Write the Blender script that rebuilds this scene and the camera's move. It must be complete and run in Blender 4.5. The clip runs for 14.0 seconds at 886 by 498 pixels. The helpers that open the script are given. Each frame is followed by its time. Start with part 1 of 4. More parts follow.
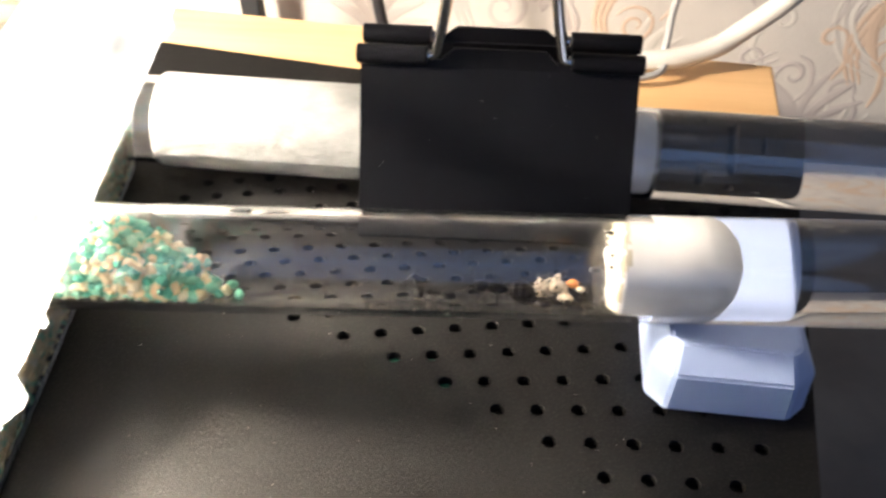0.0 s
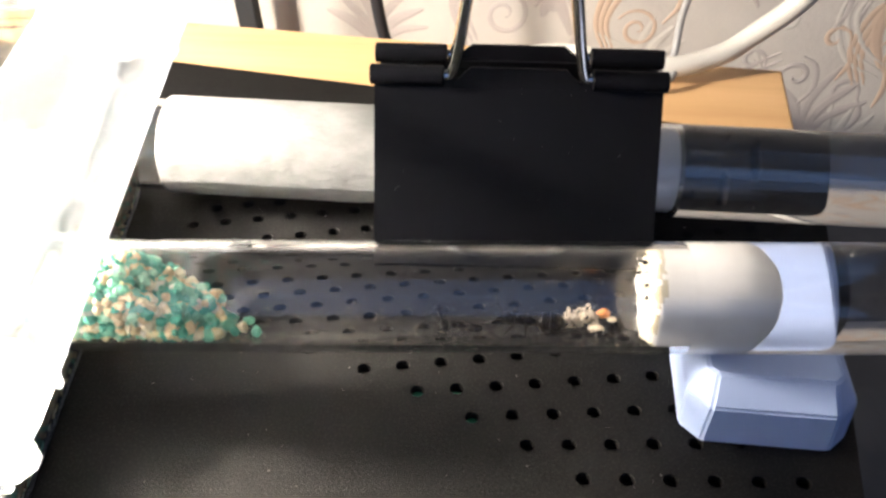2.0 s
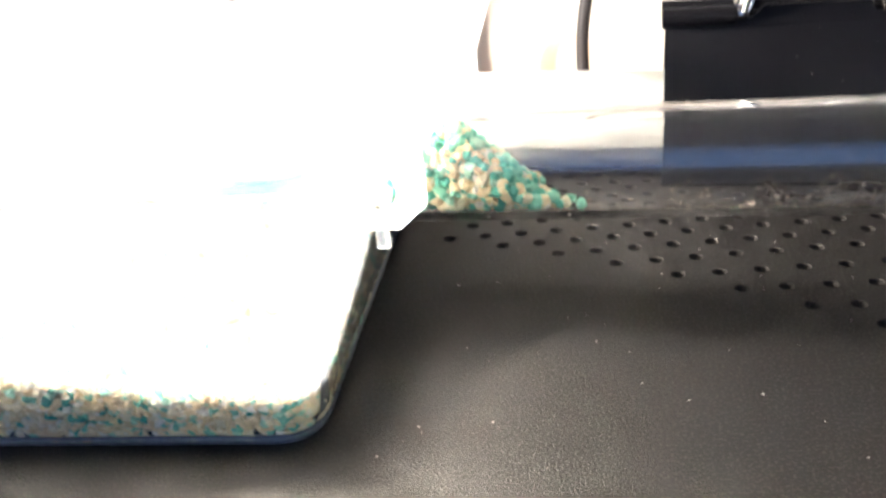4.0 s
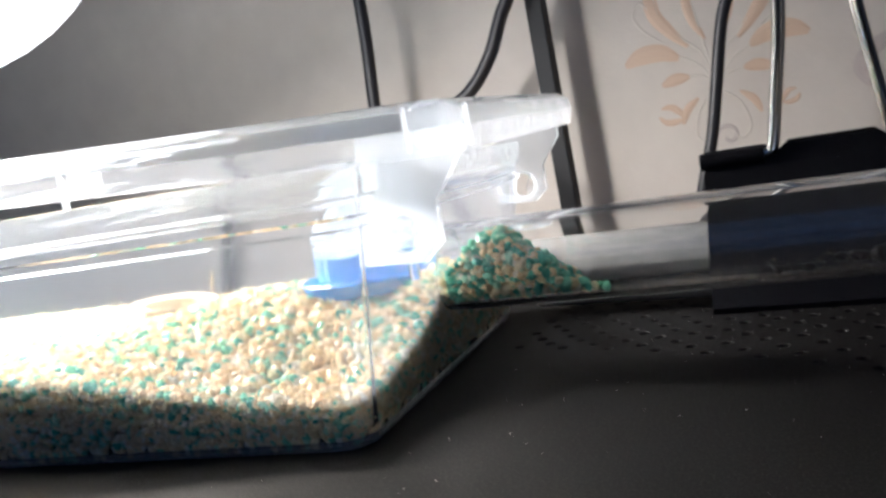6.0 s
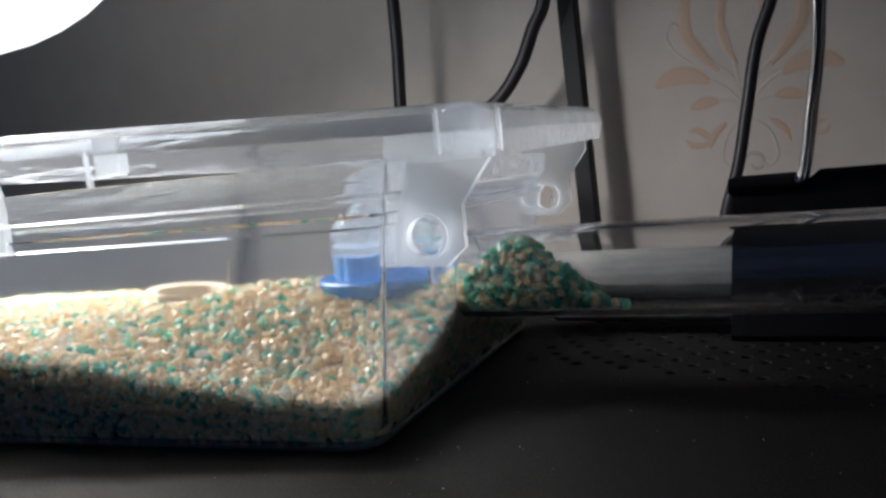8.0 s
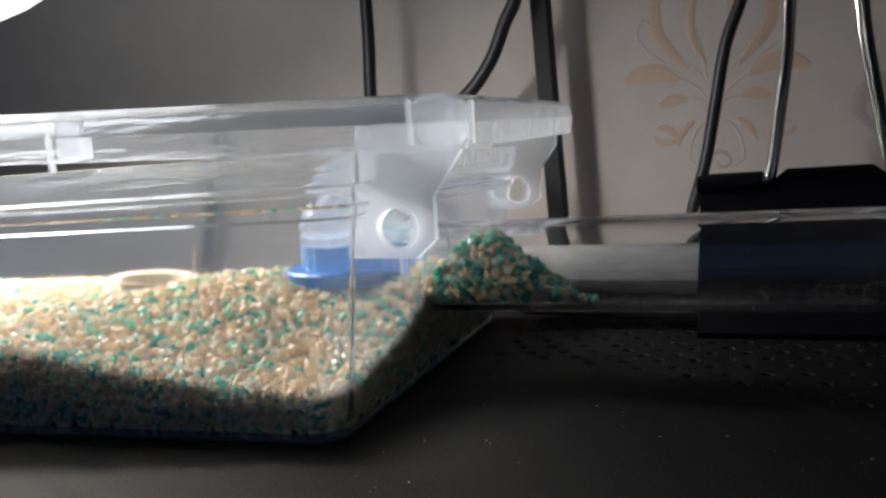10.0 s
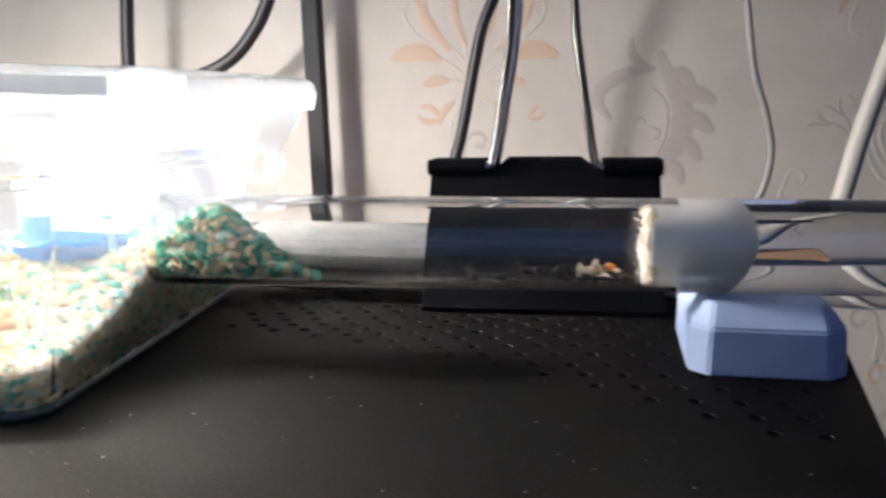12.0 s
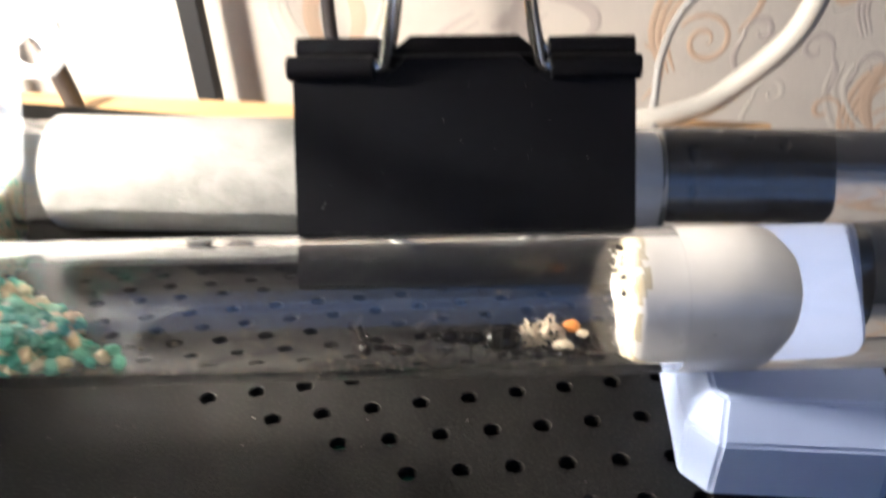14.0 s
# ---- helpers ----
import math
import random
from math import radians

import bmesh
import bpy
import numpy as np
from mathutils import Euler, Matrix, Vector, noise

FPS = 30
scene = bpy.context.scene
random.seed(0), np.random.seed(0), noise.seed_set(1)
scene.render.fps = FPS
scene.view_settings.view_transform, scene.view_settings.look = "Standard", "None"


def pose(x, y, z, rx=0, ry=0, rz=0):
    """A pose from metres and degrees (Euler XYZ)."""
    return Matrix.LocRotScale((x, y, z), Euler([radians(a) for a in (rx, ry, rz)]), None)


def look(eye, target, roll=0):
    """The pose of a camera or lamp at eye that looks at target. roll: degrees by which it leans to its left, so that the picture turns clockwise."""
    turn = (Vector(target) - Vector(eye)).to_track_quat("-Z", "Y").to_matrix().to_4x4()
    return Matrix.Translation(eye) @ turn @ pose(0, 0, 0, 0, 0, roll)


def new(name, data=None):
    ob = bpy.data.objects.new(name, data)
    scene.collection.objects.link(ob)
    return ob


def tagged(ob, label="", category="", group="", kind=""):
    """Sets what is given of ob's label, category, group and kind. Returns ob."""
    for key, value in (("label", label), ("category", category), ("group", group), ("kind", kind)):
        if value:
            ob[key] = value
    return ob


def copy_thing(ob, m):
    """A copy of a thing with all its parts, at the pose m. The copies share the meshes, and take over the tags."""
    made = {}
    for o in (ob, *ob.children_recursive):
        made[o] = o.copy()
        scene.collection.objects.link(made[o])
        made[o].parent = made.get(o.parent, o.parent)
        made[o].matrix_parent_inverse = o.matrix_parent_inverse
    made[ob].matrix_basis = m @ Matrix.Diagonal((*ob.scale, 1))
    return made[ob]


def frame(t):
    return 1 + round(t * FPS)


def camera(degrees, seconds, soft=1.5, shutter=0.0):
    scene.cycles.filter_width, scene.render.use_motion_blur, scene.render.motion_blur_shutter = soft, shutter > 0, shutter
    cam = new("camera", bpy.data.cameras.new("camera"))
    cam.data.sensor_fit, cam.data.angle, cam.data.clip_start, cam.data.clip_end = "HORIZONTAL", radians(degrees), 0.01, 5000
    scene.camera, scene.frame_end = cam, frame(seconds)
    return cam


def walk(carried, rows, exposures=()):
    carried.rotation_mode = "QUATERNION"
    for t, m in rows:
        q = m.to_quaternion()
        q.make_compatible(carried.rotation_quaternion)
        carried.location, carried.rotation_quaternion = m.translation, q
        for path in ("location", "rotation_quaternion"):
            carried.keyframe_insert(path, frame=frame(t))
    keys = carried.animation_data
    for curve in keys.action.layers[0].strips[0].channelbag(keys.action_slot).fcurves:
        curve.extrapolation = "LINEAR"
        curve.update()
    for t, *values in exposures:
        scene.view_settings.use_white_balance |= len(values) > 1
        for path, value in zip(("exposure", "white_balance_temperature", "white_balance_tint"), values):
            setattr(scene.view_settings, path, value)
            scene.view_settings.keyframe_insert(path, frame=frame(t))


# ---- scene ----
cam = camera(55.1, 14.0, soft=2.7, shutter=0.6)
PATH = [
    (0, pose(0.02793, -0.13515, 0.10540, 48.31, -0.04, 5.29)),
    (0.5, pose(0.02876, -0.13357, 0.10639, 48.39, -0.38, 2.66)),
    (1, pose(0.02576, -0.13402, 0.10784, 49.50, 0.37, 3.38)),
    (1.5, pose(0.02512, -0.13278, 0.10763, 49.07, 0.70, 4.12)),
    (2, pose(0.02295, -0.12872, 0.10542, 48.32, 0.54, 4.28)),
    (2.5, pose(0.02250, -0.12494, 0.10474, 47.28, 1.73, 5.61)),
    (3, pose(0.00998, -0.13195, 0.09539, 48.66, 1.07, 6.74)),
    (3.2, pose(0.00231, -0.13518, 0.08634, 50.26, 1.74, 8.12)),
    (3.4, pose(-0.00323, -0.13946, 0.07667, 50.90, 2.36, 9.73)),
    (3.5, pose(-0.00278, -0.14311, 0.07429, 51.80, 3.35, 11.05)),
    (3.7, pose(-0.00315, -0.15026, 0.06950, 56.81, 4.65, 11.32)),
    (6, pose(0.02623, -0.18697, 0.03918, 84.23, 9.24, 24.56)),
    (6.5, pose(0.02545, -0.18750, 0.03958, 85.74, 8.41, 26.46)),
    (7, pose(0.02477, -0.18766, 0.03913, 86.04, 5.76, 26.56)),
    (7.5, pose(0.02429, -0.18682, 0.03873, 85.33, 5.40, 26.63)),
    (8, pose(0.02448, -0.18615, 0.03871, 84.93, 5.29, 25.89)),
    (10.5, pose(0.02363, -0.18558, 0.03871, 83.66, 2.85, 22.00)),
    (11, pose(0.02474, -0.18596, 0.03888, 82.84, 1.72, 16.48)),
    (11.5, pose(0.02888, -0.18743, 0.03922, 82.40, 0.85, 12.12)),
    (12, pose(0.03474, -0.18709, 0.04046, 81.48, 0.56, 9.51)),
    (12.5, pose(0.03747, -0.18193, 0.04586, 77.79, 0.38, 6.97)),
    (13, pose(0.03276, -0.16482, 0.05855, 70.38, 2.31, 8.22)),
    (13.5, pose(0.02648, -0.13646, 0.07655, 65.59, 0.76, 4.87)),
    (14, pose(0.03041, -0.11663, 0.07581, 56.70, 1.66, 3.12)),
]

EXPOSURE = [(0, 1.45, 6350, 10), (1.0, 1.15, 6350, 10), (1.5, 1.12, 6150, 10), (2.2, 1.2, 6100, 10), (3.0, 1.8, 6150, 10), (3.7, 2.05, 6200, 10),
            (6.0, -0.35, 5500, 10), (6.5, -0.95, 5450, 10), (7.5, -1.8, 5350, 10), (8.0, -1.7, 5350, 10), (10.5, -1.4, 5500, 10), (11.0, -0.85, 5450, 10),
            (11.5, -0.2, 5400, 10), (12.5, 0.6, 6000, 10), (13.0, 0.9, 6200, 10), (13.5, 1.25, 6300, 10), (14.0, 1.1, 6050, 10)]
walk(cam, PATH, EXPOSURE)

# ---- light: a glowing lamp globe over the box, a blueish window behind the camera ----
LAMP = Vector((-24.5, 0.2, 16.8))
LAMP_R = 7.57
LAMP_AT = LAMP + Vector((4.4, -2.8, -6.7))
LAMP_TO = Vector((0.24, 0.08, -0.96)).normalized()
world = bpy.data.worlds.new("world")
scene.world = world
world.use_nodes = True
world.node_tree.nodes["Background"].inputs[0].default_value = (0.55, 0.68, 1.0, 1)
world.node_tree.nodes["Background"].inputs[1].default_value = 0.06

lamp_data = bpy.data.lights.new("lamp_light", "AREA")
lamp_data.shape, lamp_data.size = "DISK", 0.035
lamp_data.energy, lamp_data.color = 2.0, (1.0, 0.87, 0.715)
lamp_ob = new("lamp_light", lamp_data)
lamp_ob.matrix_world = look(LAMP_AT * 0.01, (LAMP_AT + LAMP_TO * 30) * 0.01)

win_data = bpy.data.lights.new("window_light", "AREA")
win_data.shape, win_data.size, win_data.size_y = "RECTANGLE", 1.75, 1.5
win_data.energy, win_data.color = 1.7, (0.27, 0.48, 1.0)
win_ob = new("window_light", win_data)
win_ob.matrix_world = look((0.175, -1.62, 0.9), (0.175, 0, 0.7))


# ---- materials ----
def mat(name, color, rough=0.5, metal=0.0, **kw):
    m = bpy.data.materials.new(name)
    m.use_nodes = True
    b = m.node_tree.nodes["Principled BSDF"]
    b.inputs["Base Color"].default_value = (*color, 1)
    b.inputs["Roughness"].default_value = rough
    b.inputs["Metallic"].default_value = metal
    for k, v in kw.items():
        b.inputs[k.replace("_", " ")].default_value = v
    return m


def node(m, kind, **inputs):
    n = m.node_tree.nodes.new(kind)
    for k, v in inputs.items():
        n.inputs[k.replace("_", " ")].default_value = v
    return n


def wire(m, a, out, b, inp):
    m.node_tree.links.new(a.outputs[out], b.inputs[inp])


def principled(m):
    return m.node_tree.nodes["Principled BSDF"]


def coords(m, scale=(1, 1, 1)):
    t = m.node_tree.nodes.new("ShaderNodeTexCoord")
    mp = m.node_tree.nodes.new("ShaderNodeMapping")
    mp.inputs["Scale"].default_value = scale
    wire(m, t, "Object", mp, "Vector")
    return mp


def grain(m, scale, strength, dist=0.0002, detail=4.0, stretch=(1, 1, 1)):
    """Fine relief; scale in features a metre."""
    c = coords(m, stretch)
    n = node(m, "ShaderNodeTexNoise", Scale=scale, Detail=detail)
    wire(m, c, "Vector", n, "Vector")
    b = node(m, "ShaderNodeBump", Strength=strength, Distance=dist)
    wire(m, n, 0, b, "Height")
    wire(m, b, 0, principled(m), "Normal")
    return n, b


def mottle(m, scale, colors, lo=0.35, hi=0.65, stretch=(1, 1, 1), detail=5.0, target="Base Color"):
    c = coords(m, stretch)
    n = node(m, "ShaderNodeTexNoise", Scale=scale, Detail=detail, Roughness=0.6)
    wire(m, c, "Vector", n, "Vector")
    r = node(m, "ShaderNodeValToRGB")
    e = r.color_ramp.elements
    e[0].position, e[0].color = lo, (*colors[0], 1)
    e[1].position, e[1].color = hi, (*colors[1], 1)
    wire(m, n, 0, r, "Fac")
    wire(m, r, "Color", principled(m), target)
    return r


BLACK = mat("black_moulded_plastic", (0.02, 0.02, 0.022), 0.6, Specular_IOR_Level=0.06)
mottle(BLACK, 2600, ((0.003, 0.003, 0.0034), (0.03, 0.027, 0.023)), 0.5, 0.78)
BLACK_BUMP = grain(BLACK, 3900, 0.75, 0.0003, 2.5)[1]
principled(BLACK).inputs["Specular IOR Level"].default_value = 0.0
sheen = node(BLACK, "ShaderNodeBsdfGlossy", Color=(0.022, 0.0208, 0.0192, 1), Roughness=0.38)
wire(BLACK, BLACK_BUMP, 0, sheen, "Normal")
both = node(BLACK, "ShaderNodeAddShader")
BLACK.node_tree.links.new(principled(BLACK).outputs[0], both.inputs[0])
BLACK.node_tree.links.new(sheen.outputs[0], both.inputs[1])
wire(BLACK, both, 0, BLACK.node_tree.nodes["Material Output"], "Surface")
GLASS = mat("tube_glass", (1, 1, 1), 0.02, IOR=1.47, Transmission_Weight=1.0)
mottle(GLASS, 120, ((0.0, 0.0, 0.0), (0.09, 0.09, 0.09)), 0.5, 0.85, (0.3, 1, 1), 6.0, "Roughness")
CLEAR = mat("clear_polystyrene", (0.97, 0.985, 1.0), 0.06, IOR=1.45, Transmission_Weight=1.0)
PANE = mat("clear_lid_panel", (0.97, 0.985, 1.0), 0.04, IOR=1.45, Transmission_Weight=1.0)
FROST = mat("frosted_polypropylene", (0.93, 0.95, 0.97), 0.22, IOR=1.25, Transmission_Weight=0.85)
WATER = mat("water", (1, 1, 1), 0.0, IOR=1.33, Transmission_Weight=1.0)
COTTON = mat("cotton_wool", (0.74, 0.72, 0.68), 0.95)
mottle(COTTON, 160, ((0.56, 0.54, 0.51), (0.7, 0.68, 0.65)), 0.3, 0.7)
grain(COTTON, 900, 0.22, 0.0005, 7.0)
STAINED = mat("yellowed_cotton", (0.6, 0.52, 0.36), 0.95)
mottle(STAINED, 260, ((0.34, 0.28, 0.17), (0.5, 0.46, 0.38)), 0.35, 0.65)
grain(STAINED, 900, 0.3, 0.0005, 7.0)
ENAMEL = mat("black_enamelled_steel", (0.004, 0.004, 0.005), 0.45, Specular_IOR_Level=0.04)
grain(ENAMEL, 500, 0.08, 0.0001)
POSTCOAT = mat("grey_black_powder_coat", (0.03, 0.031, 0.033), 0.55, Specular_IOR_Level=0.25)
grain(POSTCOAT, 900, 0.15, 0.0002)
NICKEL = mat("nickel_wire", (0.62, 0.6, 0.57), 0.16, 1.0)
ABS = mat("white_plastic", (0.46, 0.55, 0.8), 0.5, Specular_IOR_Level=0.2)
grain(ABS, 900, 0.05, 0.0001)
SHEER = mat("sheer_polypropylene", (0.94, 0.96, 0.98), 0.1, IOR=1.4, Transmission_Weight=0.94)
grain(SHEER, 150, 0.4, 0.0011, 3.0, (0.25, 0.6, 1.6))
WOOD = mat("varnished_pine", (0.6, 0.33, 0.12), 0.45)
mottle(WOOD, 60, ((0.66, 0.41, 0.19), (0.54, 0.31, 0.13)), 0.35, 0.7, (0.15, 1.6, 1.0))
PAPER = mat("wallpaper", (0.7, 0.64, 0.57), 0.5)
mottle(PAPER, 35, ((0.57, 0.525, 0.47), (0.64, 0.59, 0.525)), 0.3, 0.7)
grain(PAPER, 420, 0.35, 0.0005, 5.0)
RUBBER = mat("black_cable_sheath", (0.02, 0.02, 0.024), 0.42)
GREYCABLE = mat("grey_cable_sheath", (0.3, 0.29, 0.28), 0.45)
WHITECABLE = mat("white_cable_sheath", (0.58, 0.55, 0.49), 0.5)
WADDING = mat("rolled_cotton", (0.5, 0.48, 0.45), 0.95)
mottle(WADDING, 220, ((0.18, 0.174, 0.164), (0.25, 0.241, 0.226)), 0.3, 0.7, (0.7, 1, 1))
grain(WADDING, 700, 0.55, 0.0008, 7.0, (0.5, 1, 1))
BLUE = mat("blue_plastic", (0.004, 0.14, 0.44), 0.3)
MILKY = mat("milky_plastic", (0.88, 0.93, 0.97), 0.08, IOR=1.35, Transmission_Weight=0.94)
DUST = mat("dust", (0.3, 0.285, 0.26), 0.9)
TABLE = mat("dark_table", (0.06, 0.065, 0.08), 0.5)
mottle(TABLE, 25, ((0.05, 0.055, 0.07), (0.08, 0.085, 0.1)))
PAINT = mat("room_paint", (0.36, 0.36, 0.37), 0.8)
LED = mat("lamp_diffuser", (1, 1, 1), 0.5)
principled(LED).inputs["Emission Color"].default_value = (1.0, 0.94, 0.86, 1)
principled(LED).inputs["Emission Strength"].default_value = 5.0

PEACH = mat("peach_relief_print", (0.6, 0.45, 0.33), 0.5)
grain(PEACH, 500, 0.3, 0.0004)
MAUVE = mat("mauve_relief_print", (0.5, 0.445, 0.41), 0.5)
grain(MAUVE, 500, 0.3, 0.0004)
PALE = mat("pale_relief_print", (0.62, 0.575, 0.51), 0.5)
SAND = mat("coloured_sand", (0.8, 0.7, 0.5), 0.35)
HEAP = mat("turquoise_sand", (0.5, 0.7, 0.5), 0.35)
ANT = mat("ant_cuticle", (0.006, 0.004, 0.003), 0.28, Specular_IOR_Level=0.35)
ANTLEG = mat("ant_leg", (0.022, 0.013, 0.008), 0.35)
BROOD = mat("ant_brood", (0.53, 0.45, 0.33), 0.5)
SEED = mat("orange_seed", (0.5, 0.18, 0.03), 0.45)
DISH = mat("cream_plastic", (0.62, 0.5, 0.35), 0.4)
BLUEWATER = mat("blue_tinted_plastic", (0.2, 0.48, 0.85), 0.1, IOR=1.33, Transmission_Weight=0.65)
GREEN = mat("green_circuit_board", (0.01, 0.14, 0.08), 0.4)
CRUMB = mat("litter_crumb", (0.24, 0.19, 0.13), 0.7)


def haze(m, fac, color):
    """Plastic that scatters part of the light falling through it."""
    t = node(m, "ShaderNodeBsdfTranslucent", Color=(*color, 1))
    x = node(m, "ShaderNodeMixShader", Fac=fac)
    m.node_tree.links.new(principled(m).outputs[0], x.inputs[1])
    m.node_tree.links.new(t.outputs[0], x.inputs[2])
    wire(m, x, 0, m.node_tree.nodes["Material Output"], "Surface")


haze(SHEER, 0.09, (0.9, 0.93, 0.97))
haze(FROST, 0.165, (0.9, 0.93, 0.97))
haze(CLEAR, 0.034, (0.8, 0.88, 1.0))
haze(GLASS, 0.003, (0.95, 0.95, 0.95))
haze(MILKY, 0.1, (0.86, 0.9, 0.95))
haze(COTTON, 0.25, (0.8, 0.78, 0.74))


def sand_nodes(m, stops, tone=1.0):
    """Grains that let some light through, each with a colour of its own."""
    b = principled(m)
    g = m.node_tree.nodes.new("ShaderNodeNewGeometry")
    r = node(m, "ShaderNodeValToRGB")
    r.color_ramp.interpolation = "CONSTANT"
    e = r.color_ramp.elements
    colors = ((0.9, 0.74, 0.46), (0.86, 0.68, 0.42), (0.92, 0.82, 0.58), (0.9, 0.86, 0.74), (0.3, 0.7, 0.5), (0.5, 0.8, 0.6), (0.15, 0.54, 0.4))
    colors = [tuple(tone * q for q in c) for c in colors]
    e[0].position, e[0].color = 0.0, (*colors[0], 1)
    e[1].position, e[1].color = stops[0], (*colors[1], 1)
    for p, c in zip(stops[1:], colors[2:]):
        q = e.new(p)
        q.color = (*c, 1)
    m.node_tree.links.new(g.outputs["Random Per Island"], r.inputs["Fac"])
    wire(m, r, "Color", b, "Base Color")
    t = node(m, "ShaderNodeBsdfTranslucent")
    wire(m, r, "Color", t, "Color")
    x = node(m, "ShaderNodeMixShader", Fac=0.5)
    m.node_tree.links.new(b.outputs[0], x.inputs[1])
    m.node_tree.links.new(t.outputs[0], x.inputs[2])
    wire(m, x, 0, m.node_tree.nodes["Material Output"], "Surface")


sand_nodes(SAND, (0.3, 0.48, 0.68, 0.79, 0.89, 0.95))
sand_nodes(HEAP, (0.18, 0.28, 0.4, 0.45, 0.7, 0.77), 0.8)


# ---- building helpers; meshes are given in centimetres ----
CM = 0.01
BASE = {}
CLEARS = (GLASS, CLEAR, SHEER, FROST, WATER, MILKY)  # long clear faces keep flat normals, or they bend the view


def thing(name, base, label, category, group="", kind=""):
    ob = new(name)
    ob.empty_display_size = 0.01
    ob.location = Vector(base) * CM
    BASE[ob.name] = Vector(base)
    return tagged(ob, label, category, group, kind)


def part(name, bm, material, parent=None, label="", smooth=False, shadow=True):
    """Links a bmesh as one mesh object under a thing or a part."""
    base = BASE[parent.name] if parent else Vector((0, 0, 0))
    for v in bm.verts:
        v.co = (v.co - base) * CM
    bmesh.ops.recalc_face_normals(bm, faces=bm.faces)
    me = bpy.data.meshes.new(name)
    bm.to_mesh(me)
    bm.free()
    me.materials.append(material)
    ob = new(name, me)
    if smooth:
        me.shade_smooth()
        me.set_sharp_from_angle(angle=radians(38))
        if material in CLEARS:
            even = ob.modifiers.new("even_normals", "WEIGHTED_NORMAL")
            even.weight, even.keep_sharp = 100, True
    if parent:
        ob.parent = parent
    BASE[ob.name] = base
    ob.visible_shadow = shadow
    return tagged(ob, label)


def setting(name, bm, material, label, category, smooth=False):
    ob = part(name, bm, material, None, label, smooth)
    return tagged(ob, category=category, kind="structure")


def block(bm, x0, x1, y0, y1, z0, z1, bevel=0.0, turn=None, seg=2):
    r = bmesh.ops.create_cube(bm, size=1)
    vs = r["verts"]
    for v in vs:
        v.co = Vector(((x0 + x1) / 2 + v.co.x * (x1 - x0), (y0 + y1) / 2 + v.co.y * (y1 - y0), (z0 + z1) / 2 + v.co.z * (z1 - z0)))
    if bevel:
        es = list({e for v in vs for e in v.link_edges})
        r = bmesh.ops.bevel(bm, geom=es, offset=bevel, segments=seg, affect="EDGES", profile=0.5)
        vs = list({v for f in r["faces"] for v in f.verts} | {v for v in vs if v.is_valid})
    if turn:
        bmesh.ops.transform(bm, matrix=turn, verts=vs)
    return bm


def rings(bm, loops, close=False, caps=(True, True)):
    """Skins a list of equal-sized vertex loops."""
    vv = [[bm.verts.new(p) for p in lp] for lp in loops]
    n = len(vv[0])
    pairs = list(zip(vv, vv[1:])) + ([(vv[-1], vv[0])] if close else [])
    for a, b in pairs:
        for i in range(n):
            bm.faces.new((a[i], a[(i + 1) % n], b[(i + 1) % n], b[i]))
    if not close:
        if caps[0]:
            bm.faces.new(vv[0])
        if caps[1]:
            bm.faces.new(vv[-1])
    return bm


def frame_of(d):
    d = Vector(d).normalized()
    a = d.cross(Vector((0, 0, 1)) if abs(d.z) < 0.9 else Vector((0, 1, 0))).normalized()
    return d, a, a.cross(d).normalized()


def lathe(bm, origin, axis, profile, n=32, close=False, caps=(True, True)):
    """profile: (distance along the axis, radius) pairs."""
    d, a, b = frame_of(axis)
    o = Vector(origin)
    loops = [[o + d * s + (a * math.cos(2 * math.pi * k / n) + b * math.sin(2 * math.pi * k / n)) * max(r, 1e-4) for k in range(n)] for s, r in profile]
    return rings(bm, loops, close, caps)


def spline(points, steps=8):
    """Catmull-Rom points through the given ones."""
    p = [Vector(q) for q in points]
    p = [p[0] * 2 - p[1]] + p + [p[-1] * 2 - p[-2]]
    out = []
    for i in range(1, len(p) - 2):
        for k in range(steps):
            t = k / steps
            out.append(0.5 * (2 * p[i] + (p[i + 1] - p[i - 1]) * t + (2 * p[i - 1] - 5 * p[i] + 4 * p[i + 1] - p[i + 2]) * t * t + (3 * p[i] - p[i - 1] - 3 * p[i + 1] + p[i + 2]) * t ** 3))
    return out + [p[-2]]


def sweep(bm, pts, radius, n=10, flat=1.0):
    """A round rod along points; radius a number or a list."""
    pts = [Vector(p) for p in pts]
    loops = []
    d0, a, b = frame_of(pts[1] - pts[0])
    for i, p in enumerate(pts):
        d = (pts[min(i + 1, len(pts) - 1)] - pts[max(i - 1, 0)]).normalized()
        a = (a - d * a.dot(d)).normalized()
        b = d.cross(a)
        r = radius[i] if isinstance(radius, (list, tuple)) else radius
        loops.append([p + (a * math.cos(2 * math.pi * k / n) + b * flat * math.sin(2 * math.pi * k / n)) * r for k in range(n)])
    return rings(bm, loops)


def plate(bm, outline, holes, place, thick):
    """A flat plate with holes: 2D outlines, place() lifts (u, v, w) into the world."""
    def loop(pts, w):
        vs = [bm.verts.new(place(x, y, w)) for x, y in pts]
        es = [bm.edges.new((vs[i], vs[(i + 1) % len(vs)])) for i in range(len(vs))]
        return vs, es
    sides = []
    for w in (0.0, thick):
        made = [loop(o, w) for o in [outline, *holes]]
        bmesh.ops.triangle_fill(bm, edges=[e for _, es in made for e in es], use_beauty=True)
        sides.append([vs for vs, _ in made])
    for a, b in zip(*sides):
        n = len(a)
        for i in range(n):
            bm.faces.new((a[i], a[(i + 1) % n], b[(i + 1) % n], b[i]))
    return bm


